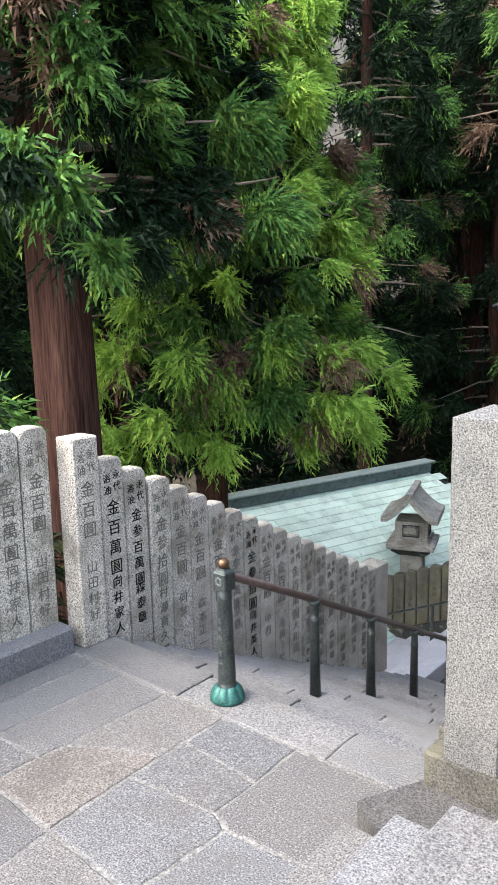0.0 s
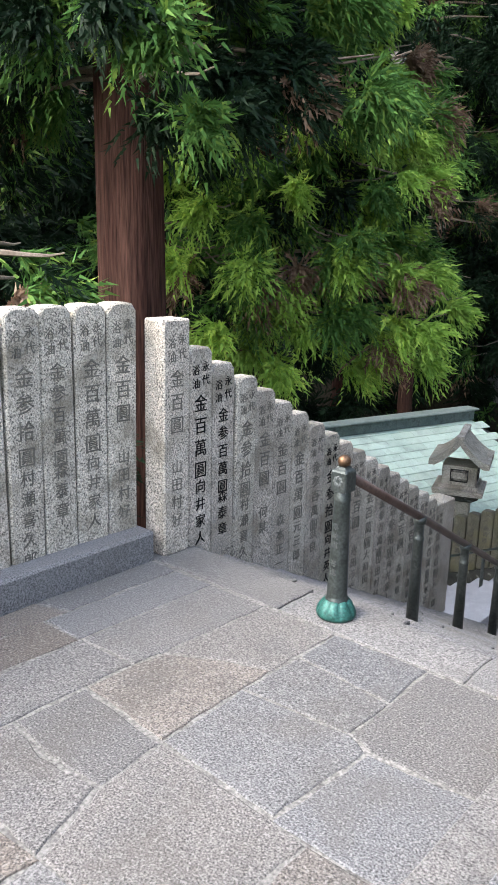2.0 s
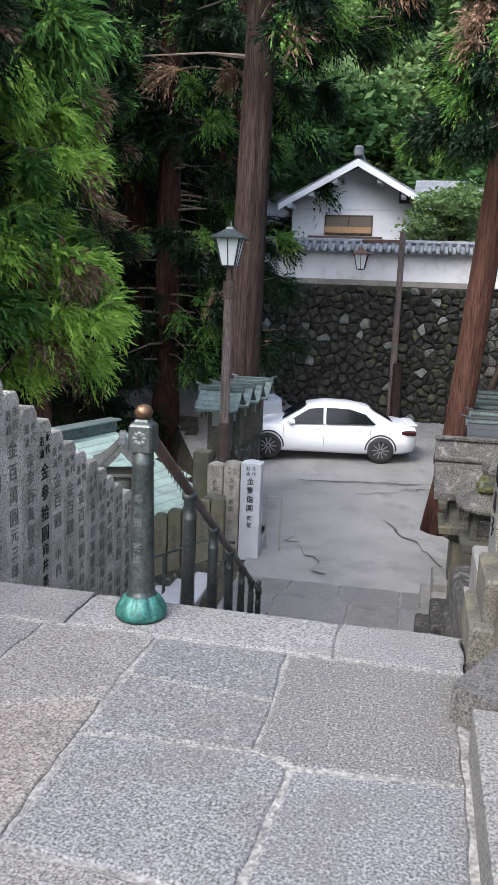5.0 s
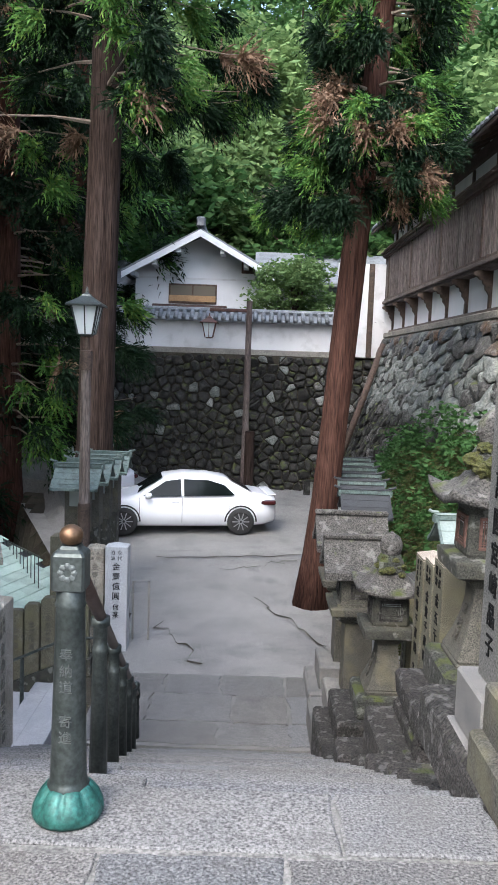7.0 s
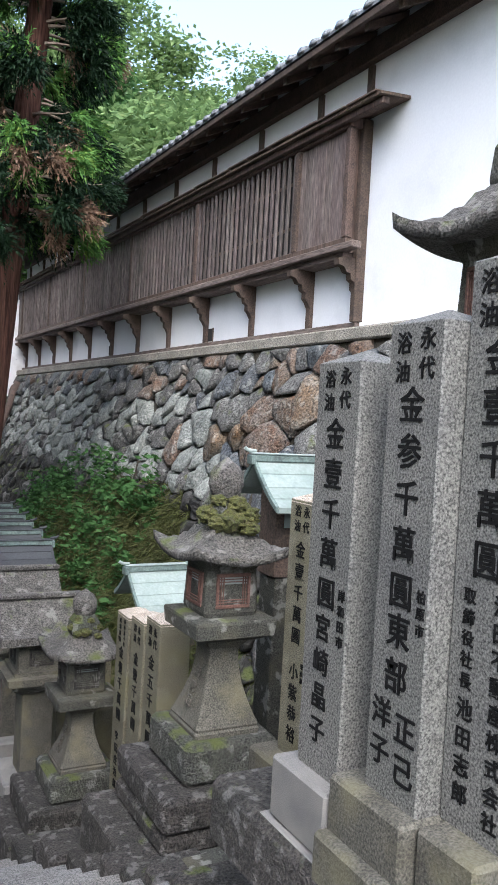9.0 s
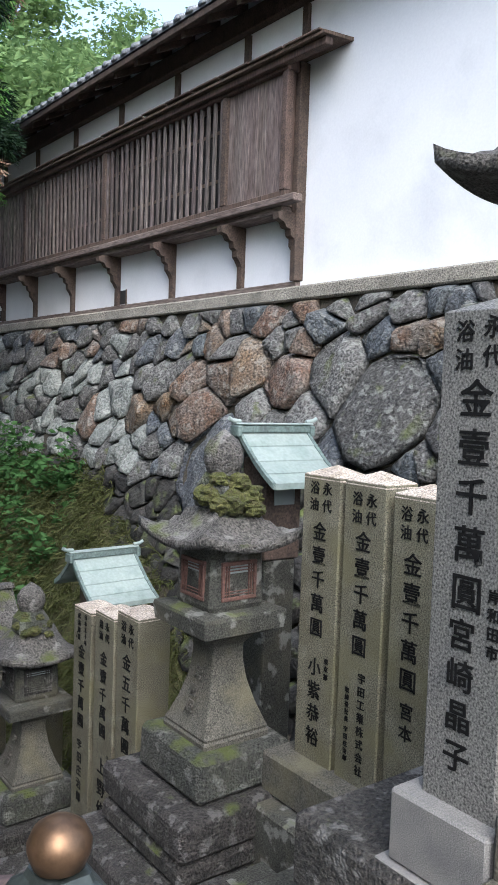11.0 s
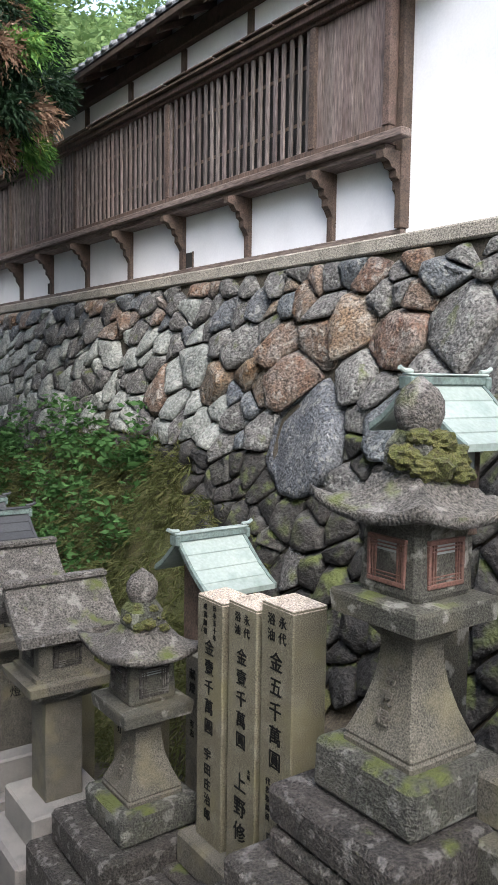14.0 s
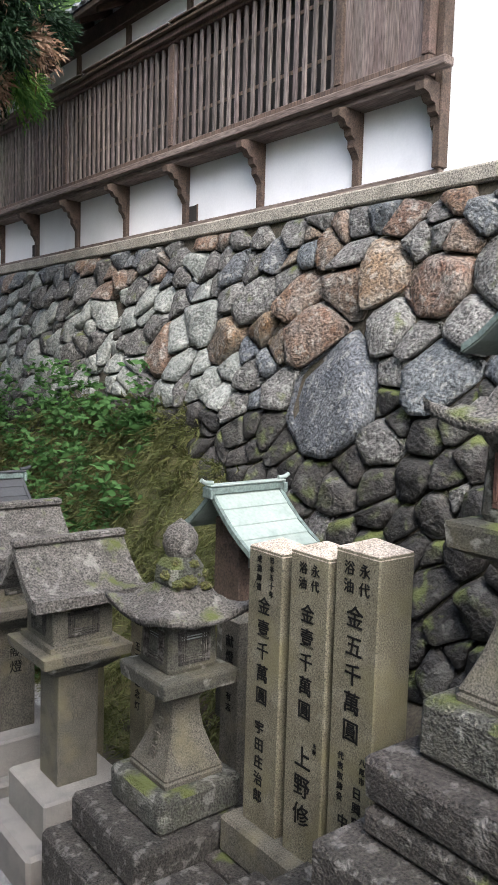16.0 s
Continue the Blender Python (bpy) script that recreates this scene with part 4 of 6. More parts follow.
def lantern(x, y, z, H, W, label, group, rot=0, mossy=1.0, dark=False):
    """Tall square lantern. z: foot of the flared shaft; H: height to the tip of the finial; W: width factor."""
    L = thing("stone_lantern", label, "stone lantern", (x, y, z), rot, group)
    S = lambda prof: [(a * H, c * W) for a, c in prof]
    part("shaft", square_loft(S([(0, .225), (.018, .228), (.026, .218), (.034, .222), (.05, .208), (.11, .165), (.18, .128), (.24, .110), (.29, .106), (.305, .112), (.33, .15), (.345, .165)]), corner=0.05), SHAFT, L, "flared square granite shaft with worn carving")
    part("table", square_loft(S([(.345, .20), (.365, .275), (.415, .285), (.425, .28), (.43, .24)]), corner=0.03), OLDSTONE, L, "thick square stone table")
    part("fire_box", square_loft(S([(.43, .18), (.445, .19), (.60, .178), (.61, .19), (.635, .21)]), corner=0.12), OLDSTONE, L, "stone fire box")
    for k in range(4):
        a = k * 90
        window(L, .186 * W * math.sin(radians(a)), -.186 * W * math.cos(radians(a)), .525 * H, .24 * W, .125 * H, a, DARKBLOCK if dark else REDWOOD, PANEGREY)
    part("lantern_roof", hip_roof(.345 * W, .105 * H, .028 * H, .05 * H, .34, z=.628 * H), ROOFSTONE, L, "curved lichened stone roof with upturned corners", True)
    part("finial_base", square_loft(S([(.745, .125), (.76, .135), (.82, .125), (.86, .085)]), corner=0.3), MOSSBLOCK, L)
    part("finial", lathe(S([(.84, .06), (.86, .095), (.90, .118), (.935, .115), (.965, .085), (.985, .04), (1.0, .008)]), 14), ROOFSTONE, L, "onion-shaped stone finial", True)
    if mossy:
        for k, (a, r, zz, q) in enumerate(((200, .13, .79, .085), (260, .15, .775, .10), (320, .13, .79, .10), (290, .10, .83, .08), (235, .17, .765, .075), (300, .19, .75, .07), (225, .11, .84, .06))):
            moss_tuft(L, (r * W * math.cos(radians(a)), r * W * math.sin(radians(a)), zz * H), (q * W * mossy, q * W * mossy, q * .7 * W * mossy), k + x)
    lettering("常夜燈", .085 * W, -.121 * W, 0, .225 * H, -90, CARVED, L, 1.1, 0.006, 17, 0.02)
    return L


def blocks(name, label, specs):
    ob = thing(name, label, "foundation")
    for x0, x1, y0, y1, z0, z1, m in specs:
        part("block", box(x0, x1, y0, y1, z0, z1, 0.03, rough=0.012), m, ob)
    return ob


GL = "square stone lanterns"
lantern(-0.865, 6.53, -0.50, 1.78, 1.0, "tall lichened granite lantern with moss on its roof", GL)
blocks("lantern_foundation", "stacked mossy stone blocks under the tall lantern", [(-1.19, -0.54, 6.20, 6.86, -0.74, -0.50, MOSSBLOCK), (-1.36, -0.42, 6.10, 7.02, -0.96, -0.742, DARKBLOCK), (-1.56, -0.3, 6.02, 7.10, -1.8, -1.1, DARKBLOCK), (-1.36, -0.45, 6.10, 7.0, -1.1, -0.962, DARKBLOCK)])
lantern(-1.1, 8.84, -1.68, 1.60, 0.95, "lichened granite lantern with small moss cushions", GL, 0, 0.55, True)
blocks("lantern_foundation", "stacked dark stone blocks under the lantern", [(-1.41, -0.79, 8.53, 9.15, -1.90, -1.682, MOSSBLOCK), (-1.60, -0.68, 8.45, 9.30, -2.15, -1.902, DARKBLOCK), (-1.76, -0.68, 8.46, 9.44, -2.95, -2.152, DARKBLOCK)])
blocks("stone_slabs", "long rough granite slabs stepping beside the stairs", [(-1.75, -1.17, 7.14, 7.5, -2.3, -1.55, DARKBLOCK), (-1.7, -1.18, 7.52, 7.9, -2.6, -1.80, DARKBLOCK), (-1.75, -1.18, 7.92, 8.40, -2.7, -2.02, DARKBLOCK), (-1.5, -0.9, 5.62, 6.0, -1.5, -1.0, OLDSTONE), (-1.5, -0.9, 5.0, 5.6, -1.4, -0.78, OLDSTONE)])


lantern(0.0, 4.85, 0.80, 2.70, 1.45, "large stone lantern towering behind the donor pillars", GL, 0, 0.3)
blocks("lantern_foundation", "high stone foundation under the large lantern", [(-0.40, 0.40, 4.45, 5.25, 0.3, 0.80, OLDSTONE), (-0.5, 0.5, 4.35, 5.35, -0.6, 0.298, OLDSTONE)])


def house_lantern(x, y, z, s, label, roof_mat, rot=0, body=None):
    """Lantern on a square pillar under a curved gable roof."""
    L = thing("shrine_lantern", label, "stone lantern", (x, y, z), rot, "gable-roofed stone lanterns")
    body = body or SHAFT
    part("pillar", square_loft([(0, .17 * s), (.9 * s, .17 * s)], corner=0.04), body, L, "square inscribed pillar")
    part("pillar_foot", square_loft([(-.3 * s, .36 * s), (-.02 * s, .36 * s), (0, .34 * s)], corner=0.04), GRANITE, L)
    part("corbel", square_loft([(.9 * s, .2 * s), (.98 * s, .30 * s), (1.03 * s, .31 * s)], corner=0.03), OLDSTONE, L)
    part("table", square_loft([(1.03 * s, .36 * s), (1.11 * s, .37 * s), (1.12 * s, .29 * s), (1.16 * s, .29 * s)], corner=0.03), body, L)
    part("fire_box", square_loft([(1.16 * s, .25 * s), (1.45 * s, .25 * s)], corner=0.04), body, L)
    for k in range(4):
        a = k * 90
        window(L, .252 * s * math.sin(radians(a)), -.252 * s * math.cos(radians(a)), 1.31 * s, .26 * s, .19 * s, a, DARKBLOCK, PANEGREY)
    bm = bmesh.new()
    up, dn = [], []
    n = 10
    for i in range(n + 1):
        u = 2 * i / n - 1
        zz = 1.47 * s + .36 * s * (1 - abs(u)) ** 1.5 + .02 * s * abs(u) ** 4
        up.append((u * .43 * s, zz + .085 * s))
        dn.append((u * .43 * s, zz - (.0 if abs(u) > 0.9 else .02 * s)))
    out = dn + up[::-1]
    rings(bm, [[(p + w * 0, yy * s, q) for p, q in out] for yy, w in ((-.46, 0), (-.44, 1), (.44, 1), (.46, 0))])
    part("lantern_roof", bm, roof_mat, L, "curved lichened stone gable roof", False)
    part("ridge", box(-.05 * s, .05 * s, -.47 * s, .47 * s, 1.90 * s, 1.955 * s, .012), roof_mat, L)
    lettering("献燈", .13 * s, -.17 * s - .002, 0, .75 * s, -90, INK if s > 1 else CARVED, L)
    return L


house_lantern(-1.2, 10.2, -2.28, 0.955, "square stone lantern with a lichened curved gable roof", ROOFSTONE, 90)
house_lantern(-1.14, 11.6, -2.42, 1.04, "pale stone lantern with a lichened gable roof", ROOFSTONE, 90)
blocks("lantern_foundation", "stepped granite blocks under the gabled lantern", [(-1.72, -0.7, 9.75, 10.65, -2.97, -2.57, GRANITE), (-1.66, -0.55, 11.1, 12.1, -2.97, -2.735, GRANITE)])
for yq, w in ((9.5, 0.26), (10.95, 0.24)):
    donor_post(-0.68, yq, -2.75, w, 0.22, 1.5, "mossy inscribed granite pillar standing behind the lanterns", [("献五週年紀念", 0.09, 0, 0.2)], -90, POSTMOSS, "pillars behind the lanterns", CARVED)


# ---- small shrines with copper roofs ----
def mini_shrine(x, y, z, label, rot=-90, s=1.0, roof=None, body=None, group="small copper-roofed shrines", tall=1.1, deep=1.0):
    """z: ridge height. Ridge runs along the local x axis, the front slope falls to local -y."""
    S = thing("small_shrine", label, "shrine", (x, y, z - 1.3 * s - (tall - 1.1)), rot, group)
    roof, body = roof or COPPER, body or BEAMWOOD
    base = 1.3 * s + (tall - 1.1)
    part("pedestal", box(-.22 * s, .22 * s, -.22 * s, .22 * s, 0, base - 1.5 * s, .01), OLDSTONE, S, "square stone pedestal")
    part("body", box(-.26 * s, .26 * s, -.24 * s, .24 * s, base - 1.5 * s, base - .32 * s, .008), body, S, "dark wooden shrine box")
    part("shrine_door", box(-.15 * s, .15 * s, -.262 * s, -.245 * s, base - .85 * s, base - .42 * s, .004), PANEGREY, S)
    prof = [(q * deep, w * deep) for q, w in ((-.55, -.42), (-.42, -.345), (-.28, -.25), (-.14, -.13), (0, 0), (.14, -.13), (.28, -.25), (.42, -.335))]
    for k, ((a, za), (c, zc)) in enumerate(zip(prof, prof[1:])):
        b2 = bmesh.new()
        e = 0.02 * s
        rings(b2, [[(w * s * .5, a * s, base + za * s - e - .02), (w * s * .5, c * s, base + zc * s - e - .02), (w * s * .5, c * s, base + zc * s), (w * s * .5, a * s, base + za * s + e * .7)] for w in (-1, 1)])
        part("roof_sheet", b2, roof, S)
    for w in (-.5, .5):
        b2 = bmesh.new()
        rings(b2, [[(w * s + q, a * s, base + za * s - .045 * s) for a, za in prof] + [(w * s + q, a * s, base + za * s + .022 * s) for a, za in prof[::-1]] for q in (-.022 * s, .022 * s)])
        part("barge_board", b2, COPPERDK if roof is not SLATEROOF else roof, S, "dark patinated verge")
    part("ridge", box(-.53 * s, .53 * s, -.05 * s, .05 * s, base - .01, base + .075 * s, .008), COPPERDK, S, "boxed copper ridge")
    part("ridge_cap", box(-.56 * s, .56 * s, -.065 * s, .065 * s, base + .076 * s, base + .10 * s, .006), COPPER if roof is COPPER else roof, S)
    for w in (-.54, .54):
        part("ridge_end", box(w * s - .018, w * s + .018, -.09 * s, .09 * s, base - .06 * s, base + .07 * s, .008), COPPERDK, S)
        part("ridge_horn", tube([(w * s * .9, 0, base + .115 * s), (w * s * 1.1, 0, base + .125 * s), (w * s * 1.2, 0, base + .155 * s)], .026 * s, 8), COPPER if roof is COPPER else roof, S)
    return S


mini_shrine(-0.11, 7.02, 1.24, "small shrine with a pale green copper roof", -2, 0.575, tall=2.6, deep=1.3)
mini_shrine(-0.23, 9.31, -0.03, "small shrine with a pale green copper roof and dark verge", 1, 0.63, tall=2.0, deep=1.3)
for k in range(4):
    mini_shrine(-5.36 + k * 0.03, 14.1 + k * 0.8, -0.27 - .02 * k, "small roadside shrine with a dull green copper roof", 0, 0.74, COPPERDK, SHAFT, "row of roadside shrines", 2.1)
for k in range(6):
    mini_shrine(-.72 + .128 * k, 13.3 + k * 1.3, -0.42 - .047 * k, "small shrine with a dark sheet roof", 0, 0.74, SLATEROOF, BEAMWOOD, "row of dark-roofed shrines", 2.2)



# ---- boulder walls ----
def clip(poly, px_, py_, nx_, ny_):
    out = []
    for (ax, ay), (bx, by) in zip(poly, poly[1:] + poly[:1]):
        da, db = (ax - px_) * nx_ + (ay - py_) * ny_, (bx - px_) * nx_ + (by - py_) * ny_
        if da <= 0:
            out.append((ax, ay))
        if da * db < 0:
            t = da / (da - db)
            out.append((ax + (bx - ax) * t, ay + (by - ay) * t))
    return out


def cells(u0, u1, v0, v1, size, seed, jitter=0.42, big=()):
    """Irregular cells on a strip: jittered seeds, each cut against its neighbours. big: (u, v, r) larger stones."""
    rnd = random.Random(seed)
    seeds = [(u, v, r) for u, v, r in big]
    nv = max(1, round((v1 - v0) / size))
    for j in range(nv + 2):
        v = v0 + (j - 0.5) * (v1 - v0) / nv
        u = u0 - size + (0.5 * size if j % 2 else 0)
        while u < u1 + size:
            p = (u + rnd.uniform(-jitter, jitter) * size, v + rnd.uniform(-jitter, jitter) * size, size * rnd.uniform(0.36, 0.66))
            if all((p[0] - q[0]) ** 2 + (p[1] - q[1]) ** 2 > (q[2] + 0.35 * size) ** 2 for q in big):
                seeds.append(p)
            u += size * rnd.uniform(0.8, 1.35)
    grid = {}
    for s in seeds:
        grid.setdefault((int(s[0] // 1), int(s[1] // 1)), []).append(s)
    out = []
    for s in seeds:
        if not (u0 <= s[0] <= u1 and v0 <= s[1] <= v1):
            continue
        reach = max(1.2 * size, 1.6 * s[2])
        poly = [(s[0] - reach, s[1] - reach), (s[0] + reach, s[1] - reach), (s[0] + reach, s[1] + reach), (s[0] - reach, s[1] + reach)]
        gi, gj = int(s[0] // 1), int(s[1] // 1)
        for i in range(-2, 3):
            for j in range(-2, 3):
                for q in grid.get((gi + i, gj + j), ()):
                    if q is s:
                        continue
                    dx, dy = q[0] - s[0], q[1] - s[1]
                    d2 = dx * dx + dy * dy
                    t = 0.5 + (s[2] ** 2 - q[2] ** 2) / (2 * d2)
                    poly = clip(poly, s[0] + dx * t, s[1] + dy * t, dx, dy)
                    if len(poly) < 3:
                        break
                if len(poly) < 3:
                    break
        for a, c, nx_, ny_ in ((u0, 0, -1, 0), (u1, 0, 1, 0), (0, v0, 0, -1), (0, v1, 0, 1)):
            poly = clip(poly, a, c, nx_, ny_) if len(poly) >= 3 else poly
        if len(poly) >= 3:
            out.append((s, poly))
    return out


def boulder(poly, place, gap, bulge, seed):
    """One stone: the cell shrunk and rounded, domed outward."""
    rnd = random.Random(seed)
    cx = sum(p[0] for p in poly) / len(poly)
    cy = sum(p[1] for p in poly) / len(poly)
    pts = []
    for _ in range(1):
        pts = []
        for a, c in zip(poly, poly[1:] + poly[:1]):
            pts += [(a[0] * .88 + c[0] * .12, a[1] * .88 + c[1] * .12), (a[0] * .12 + c[0] * .88, a[1] * .12 + c[1] * .88)]
        poly = pts
    r = sum(math.hypot(p[0] - cx, p[1] - cy) for p in poly) / len(poly)
    k0 = max(0.6, 1 - gap / r)
    tx, ty = rnd.uniform(-.38, .38), rnd.uniform(-.38, .38)
    h = min(bulge, r * 0.55) * rnd.uniform(0.75, 1.25)
    verts = []
    m = len(poly)
    for k, z in ((k0, -0.25), (k0 * .99, 0.25), (k0 * .93, .66), (k0 * .78, .92), (k0 * .45, 1.0)):
        for p in poly:
            du, dv = (p[0] - cx) * k, (p[1] - cy) * k
            zz = h * z + (du * tx + dv * ty) * (z > .3) + h * .42 * noise.noise((p[0] * 6 * k + seed, p[1] * 6 * k, z)) * (z > .1)
            verts.append(place(cx + du, cy + dv, zz))
    verts.append(place(cx, cy, h * (1.02 + 0.1 * rnd.uniform(-1, 1))))
    faces = []
    for q in range(4):
        for i in range(m):
            faces.append((q * m + i, q * m + (i + 1) % m, (q + 1) * m + (i + 1) % m, (q + 1) * m + i))
    faces += [(4 * m + i, 4 * m + (i + 1) % m, 5 * m) for i in range(m)]
    return verts, faces


def wall_of(name, label, cellset, place, pick, near, gap, bulge, seed, fill_faces):
    w = thing(name, label, "stone wall", kind="structure")
    v, f = fill_faces
    raw("wall_fill", v, f, EARTH, w)
    rest = {}
    count = 0
    for k, (s, poly) in enumerate(cellset):
        vs, fs = boulder(poly, place, gap, bulge, seed + k)
        m = pick(s, k)
        if near(s) and count < 300:
            o = raw("boulder", vs, fs, m, w)
            o.data.shade_smooth()
            count += 1
        else:
            a, bfs = rest.setdefault(m.name, (m, [], []))[1:]
            off = len(a)
            a.extend(vs)
            bfs.extend(tuple(i + off for i in q) for q in fs)
    for m, a, bfs in rest.values():
        o = raw("boulders", a, bfs, m, w)
        o.data.shade_smooth()
        tagged(o, kind="stuff")
    return w


def place_e(u, v, out):
    """East wall: u along y, v height; battered, leaning away upward."""
    return (wall_x(u, v) - out * 0.96, u, v - out * 0.26)


BIG = [(10.4, 0.58, 0.56), (7.9, 1.4, 0.5), (9.44, 1.66, 0.30), (10.08, 1.86, 0.26), (10.85, 1.25, 0.30), (11.16, 1.66, 0.22), (10.55, 1.70, 0.22), (13.62, 1.05, 0.28), (12.3, 1.2, 0.26), (8.7, 1.75, 0.3), (11.9, 1.65, 0.26), (9.2, 0.85, 0.3), (12.9, 1.45, .24)]
near_c = cells(4.2, 15.0, -1.7, 2.56, 0.30, 5, 0.5, BIG)
far_c = cells(15.0, 27.2, -1.9, 2.56, 0.33, 6, 0.48)


def pick_e(s, k):
    rnd = random.Random(k * 7 + 1)
    u, v = s[0], s[1]
    # mostly the near-black stone low on the wall
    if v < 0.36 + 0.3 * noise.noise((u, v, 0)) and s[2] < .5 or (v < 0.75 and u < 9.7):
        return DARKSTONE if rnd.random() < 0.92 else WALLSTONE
    if s[2] > .48:
        return BLUESTONE if u > 10 else WALLSTONE
    if any(abs(u - a) + abs(v - c) < .05 for a, c, r in BIG[2:8]):
        return RUSTSTONE
    if u < 12.6 and v > 0.9:
        return rnd.choice([RUSTSTONE, RUSTSTONE, WALLSTONE, WALLSTONE, BLUESTONE, WALLSTONE])
    if u > 12 and v < 1.9:
        return rnd.choice([PALESTONE, PALESTONE, WALLSTONE, PALESTONE])
    return rnd.choice([WALLSTONE, BLUESTONE, WALLSTONE, PALESTONE, RUSTSTONE if v > 2 else WALLSTONE])


fillv = [place_e(u, v, -0.02) for v in (-2.4, TOP - .02) for u in (3.0, 27.4)]
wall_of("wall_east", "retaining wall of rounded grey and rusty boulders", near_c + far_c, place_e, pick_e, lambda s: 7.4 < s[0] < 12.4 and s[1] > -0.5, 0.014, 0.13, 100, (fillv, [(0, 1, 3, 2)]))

BACKY = 27.2
back_c = cells(-12.5, 2.3, -2.65, 1.85, 0.27, 9, 0.5)


def place_n(u, v, out):
    return (u, BACKY - (2.3 - v) * 0.12 - out, v)


def pick_n(s, k):
    rnd = random.Random(k * 3 + 5)
    if rnd.random() < 0.05:
        return PALESTONE
    return DARKSTONE if s[0] < -0.5 or rnd.random() < 0.6 else WALLSTONE


fillv = [place_n(u, v, -0.03) for v in (-3, 1.86) for u in (-12.6, 2.4)]
wall_of("wall_north", "dark rubble retaining wall behind the road", back_c, place_n, pick_n, lambda s: -4.6 < s[0] < 0.3 and s[1] > 0.2, 0.02, 0.12, 5000, (fillv, [(0, 1, 3, 2)]))

# ---- long plastered building on the boulder wall ----
BX, BAYX = 2.36, 2.09
hall = thing("plaster_hall", "long white plastered storehouse with a latticed wooden bay", "building")
hall.matrix_world = pose(BX, 12, 0, 0, 0, 1.72) @ pose(-BX, -12, 0)
part("footing", box(2.10, 3.4, 2.0, 27.3, TOP - 0.03, TOP + 0.13, 0.02), FOOTING, hall, "rough pebbly grey concrete footing course")
part("wall_skirt", box(BX - .03, 2.5, 2.0, 9.78, TOP + 0.131, TOP + 0.22, 0), PLASTER, hall)
part("sill_beam", box(BX - .1, 2.5, 9.781, 27.3, TOP + 0.131, TOP + 0.22, 0.01), SILLWOOD, hall, "weathered wooden sill beam")
part("wall", box(BX, 2.65, 2.0, 27.3, TOP + 0.221, 6.6, 0), PLASTER, hall, "white lime plaster wall")
part("gable_wall", box(BX + .3, 12, 27.0, 27.3, TOP, 6.9, 0), GREYPLASTER, hall)
BAY0, BAY1, BZ0, BZ1 = 9.85, 27.2, 3.61, 5.21
part("bay_floor", box(BAYX, BX, BAY0 + .02, BAY1, BZ0 - .05, BZ0 + .02, 0.0), SILLWOOD, hall, "weathered boarded soffit under the bay")
part("bay_beam", box(BAYX - .08, BAYX + .06, BAY0 - .27, BAY1, BZ0 + .022, BZ0 + .11, 0.012), SILLWOOD, hall, "greyed timber beam running past the bay end")
part("bay_rail", box(BAYX - .02, BAYX + .07, BAY0 - .04, BAY1, BZ0 + .111, BZ0 + .19, 0.008), DARKWOOD, hall)
part("bay_top", box(BAYX - .04, BX, BAY0 - .06, BAY1, BZ1 - .1, BZ1 + .02, 0.01), DARKWOOD, hall)
part("bay_eave", prism([(BX, BZ1 + .10), (BAYX - .16, BZ1 + .055), (BAYX - .16, BZ1 + .025), (BX, BZ1 + .06)], "y", BAY0 - .75, BAY1), DARKWOOD, hall, "narrow board eave over the bay")
part("eave_beam", box(BAYX - .1, BAYX + .0, BAY0 - .72, BAY1, BZ1 - .06, BZ1 + .024, .01), DARKWOOD, hall)
for k in range(29):
    y0 = BAY0 - .7 + k * .6
    part("eave_board", box(BAYX - .19, BAYX - .02, y0, y0 + .57, BZ1 + .07, BZ1 + .09, .004), DARKWOOD, hall).matrix_local = pose(0, 0, random.uniform(-.008, .012))
# thin sheet added to paint the shade behind the lattice bars
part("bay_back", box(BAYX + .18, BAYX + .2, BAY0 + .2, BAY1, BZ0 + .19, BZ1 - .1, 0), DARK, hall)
part("bay_end", box(BAYX + .05, BX, BAY0, BAY0 + .05, BZ0 + .021, BZ1 - .1, 0), DARKWOOD, hall, "dark boarded end of the bay")
part("end_post", box(BX - .14, BX - .001, BAY0 - .09, BAY0 - .002, TOP + .221, BZ1 + .02, .008), BEAMWOOD, hall)
for k, yq in enumerate([BAY0 + .06 + i * .155 for i in range(7)]):
    b2 = box(BAYX + .02, BAYX + .04, yq, yq + .151, BZ0 + .191, BZ1 - .101, .004)
    part("board", b2, GREYWOOD, hall, "greyed vertical board" if k == 0 else "").matrix_local = pose(random.uniform(-.006, .004), 0, 0)
for yq in [BAY0 + .0] + [10.98 + 3.1 * i for i in range(6)]:
    part("bay_post", box(BAYX - .03, BAYX + .07, yq - .045, yq + .045, BZ0 + .191, BZ1 - .1, .006), BEAMWOOD, hall)
bar = mesh_of("lattice_bar", box(-.018, .018, -.024, .024, BZ0 + .19, BZ1 - .1, .003), BARWOOD)
yq = BAY0 + 1.22
while yq < BAY1 - .1:
    o = new("lattice_bar", bar)
    o.parent, o.location = hall, (BAYX + .01 + random.uniform(-.003, .003), yq, 0)
    yq += .148
for zq in (BZ0 + .52, BZ0 + 1.12):
    part("lattice_rail", box(BAYX + .036, BAYX + .05, BAY0 + 1.2, BAY1, zq, zq + .04, 0), DARKWOOD, hall)
YB = [10.9 + i * 1.58 for i in range(11)]
brk = [(BX - .06, 3.08), (BX - .06, 3.558), (BAYX - .04, 3.558), (BAYX - .12, 3.53), (BAYX - .11, 3.46), (BAYX - .03, 3.44), (BAYX + .01, 3.38), (BAYX + .07, 3.37), (BAYX + .08, 3.30), (BAYX + .13, 3.27), (BAYX + .13, 3.19), (BAYX + .17, 3.15)]
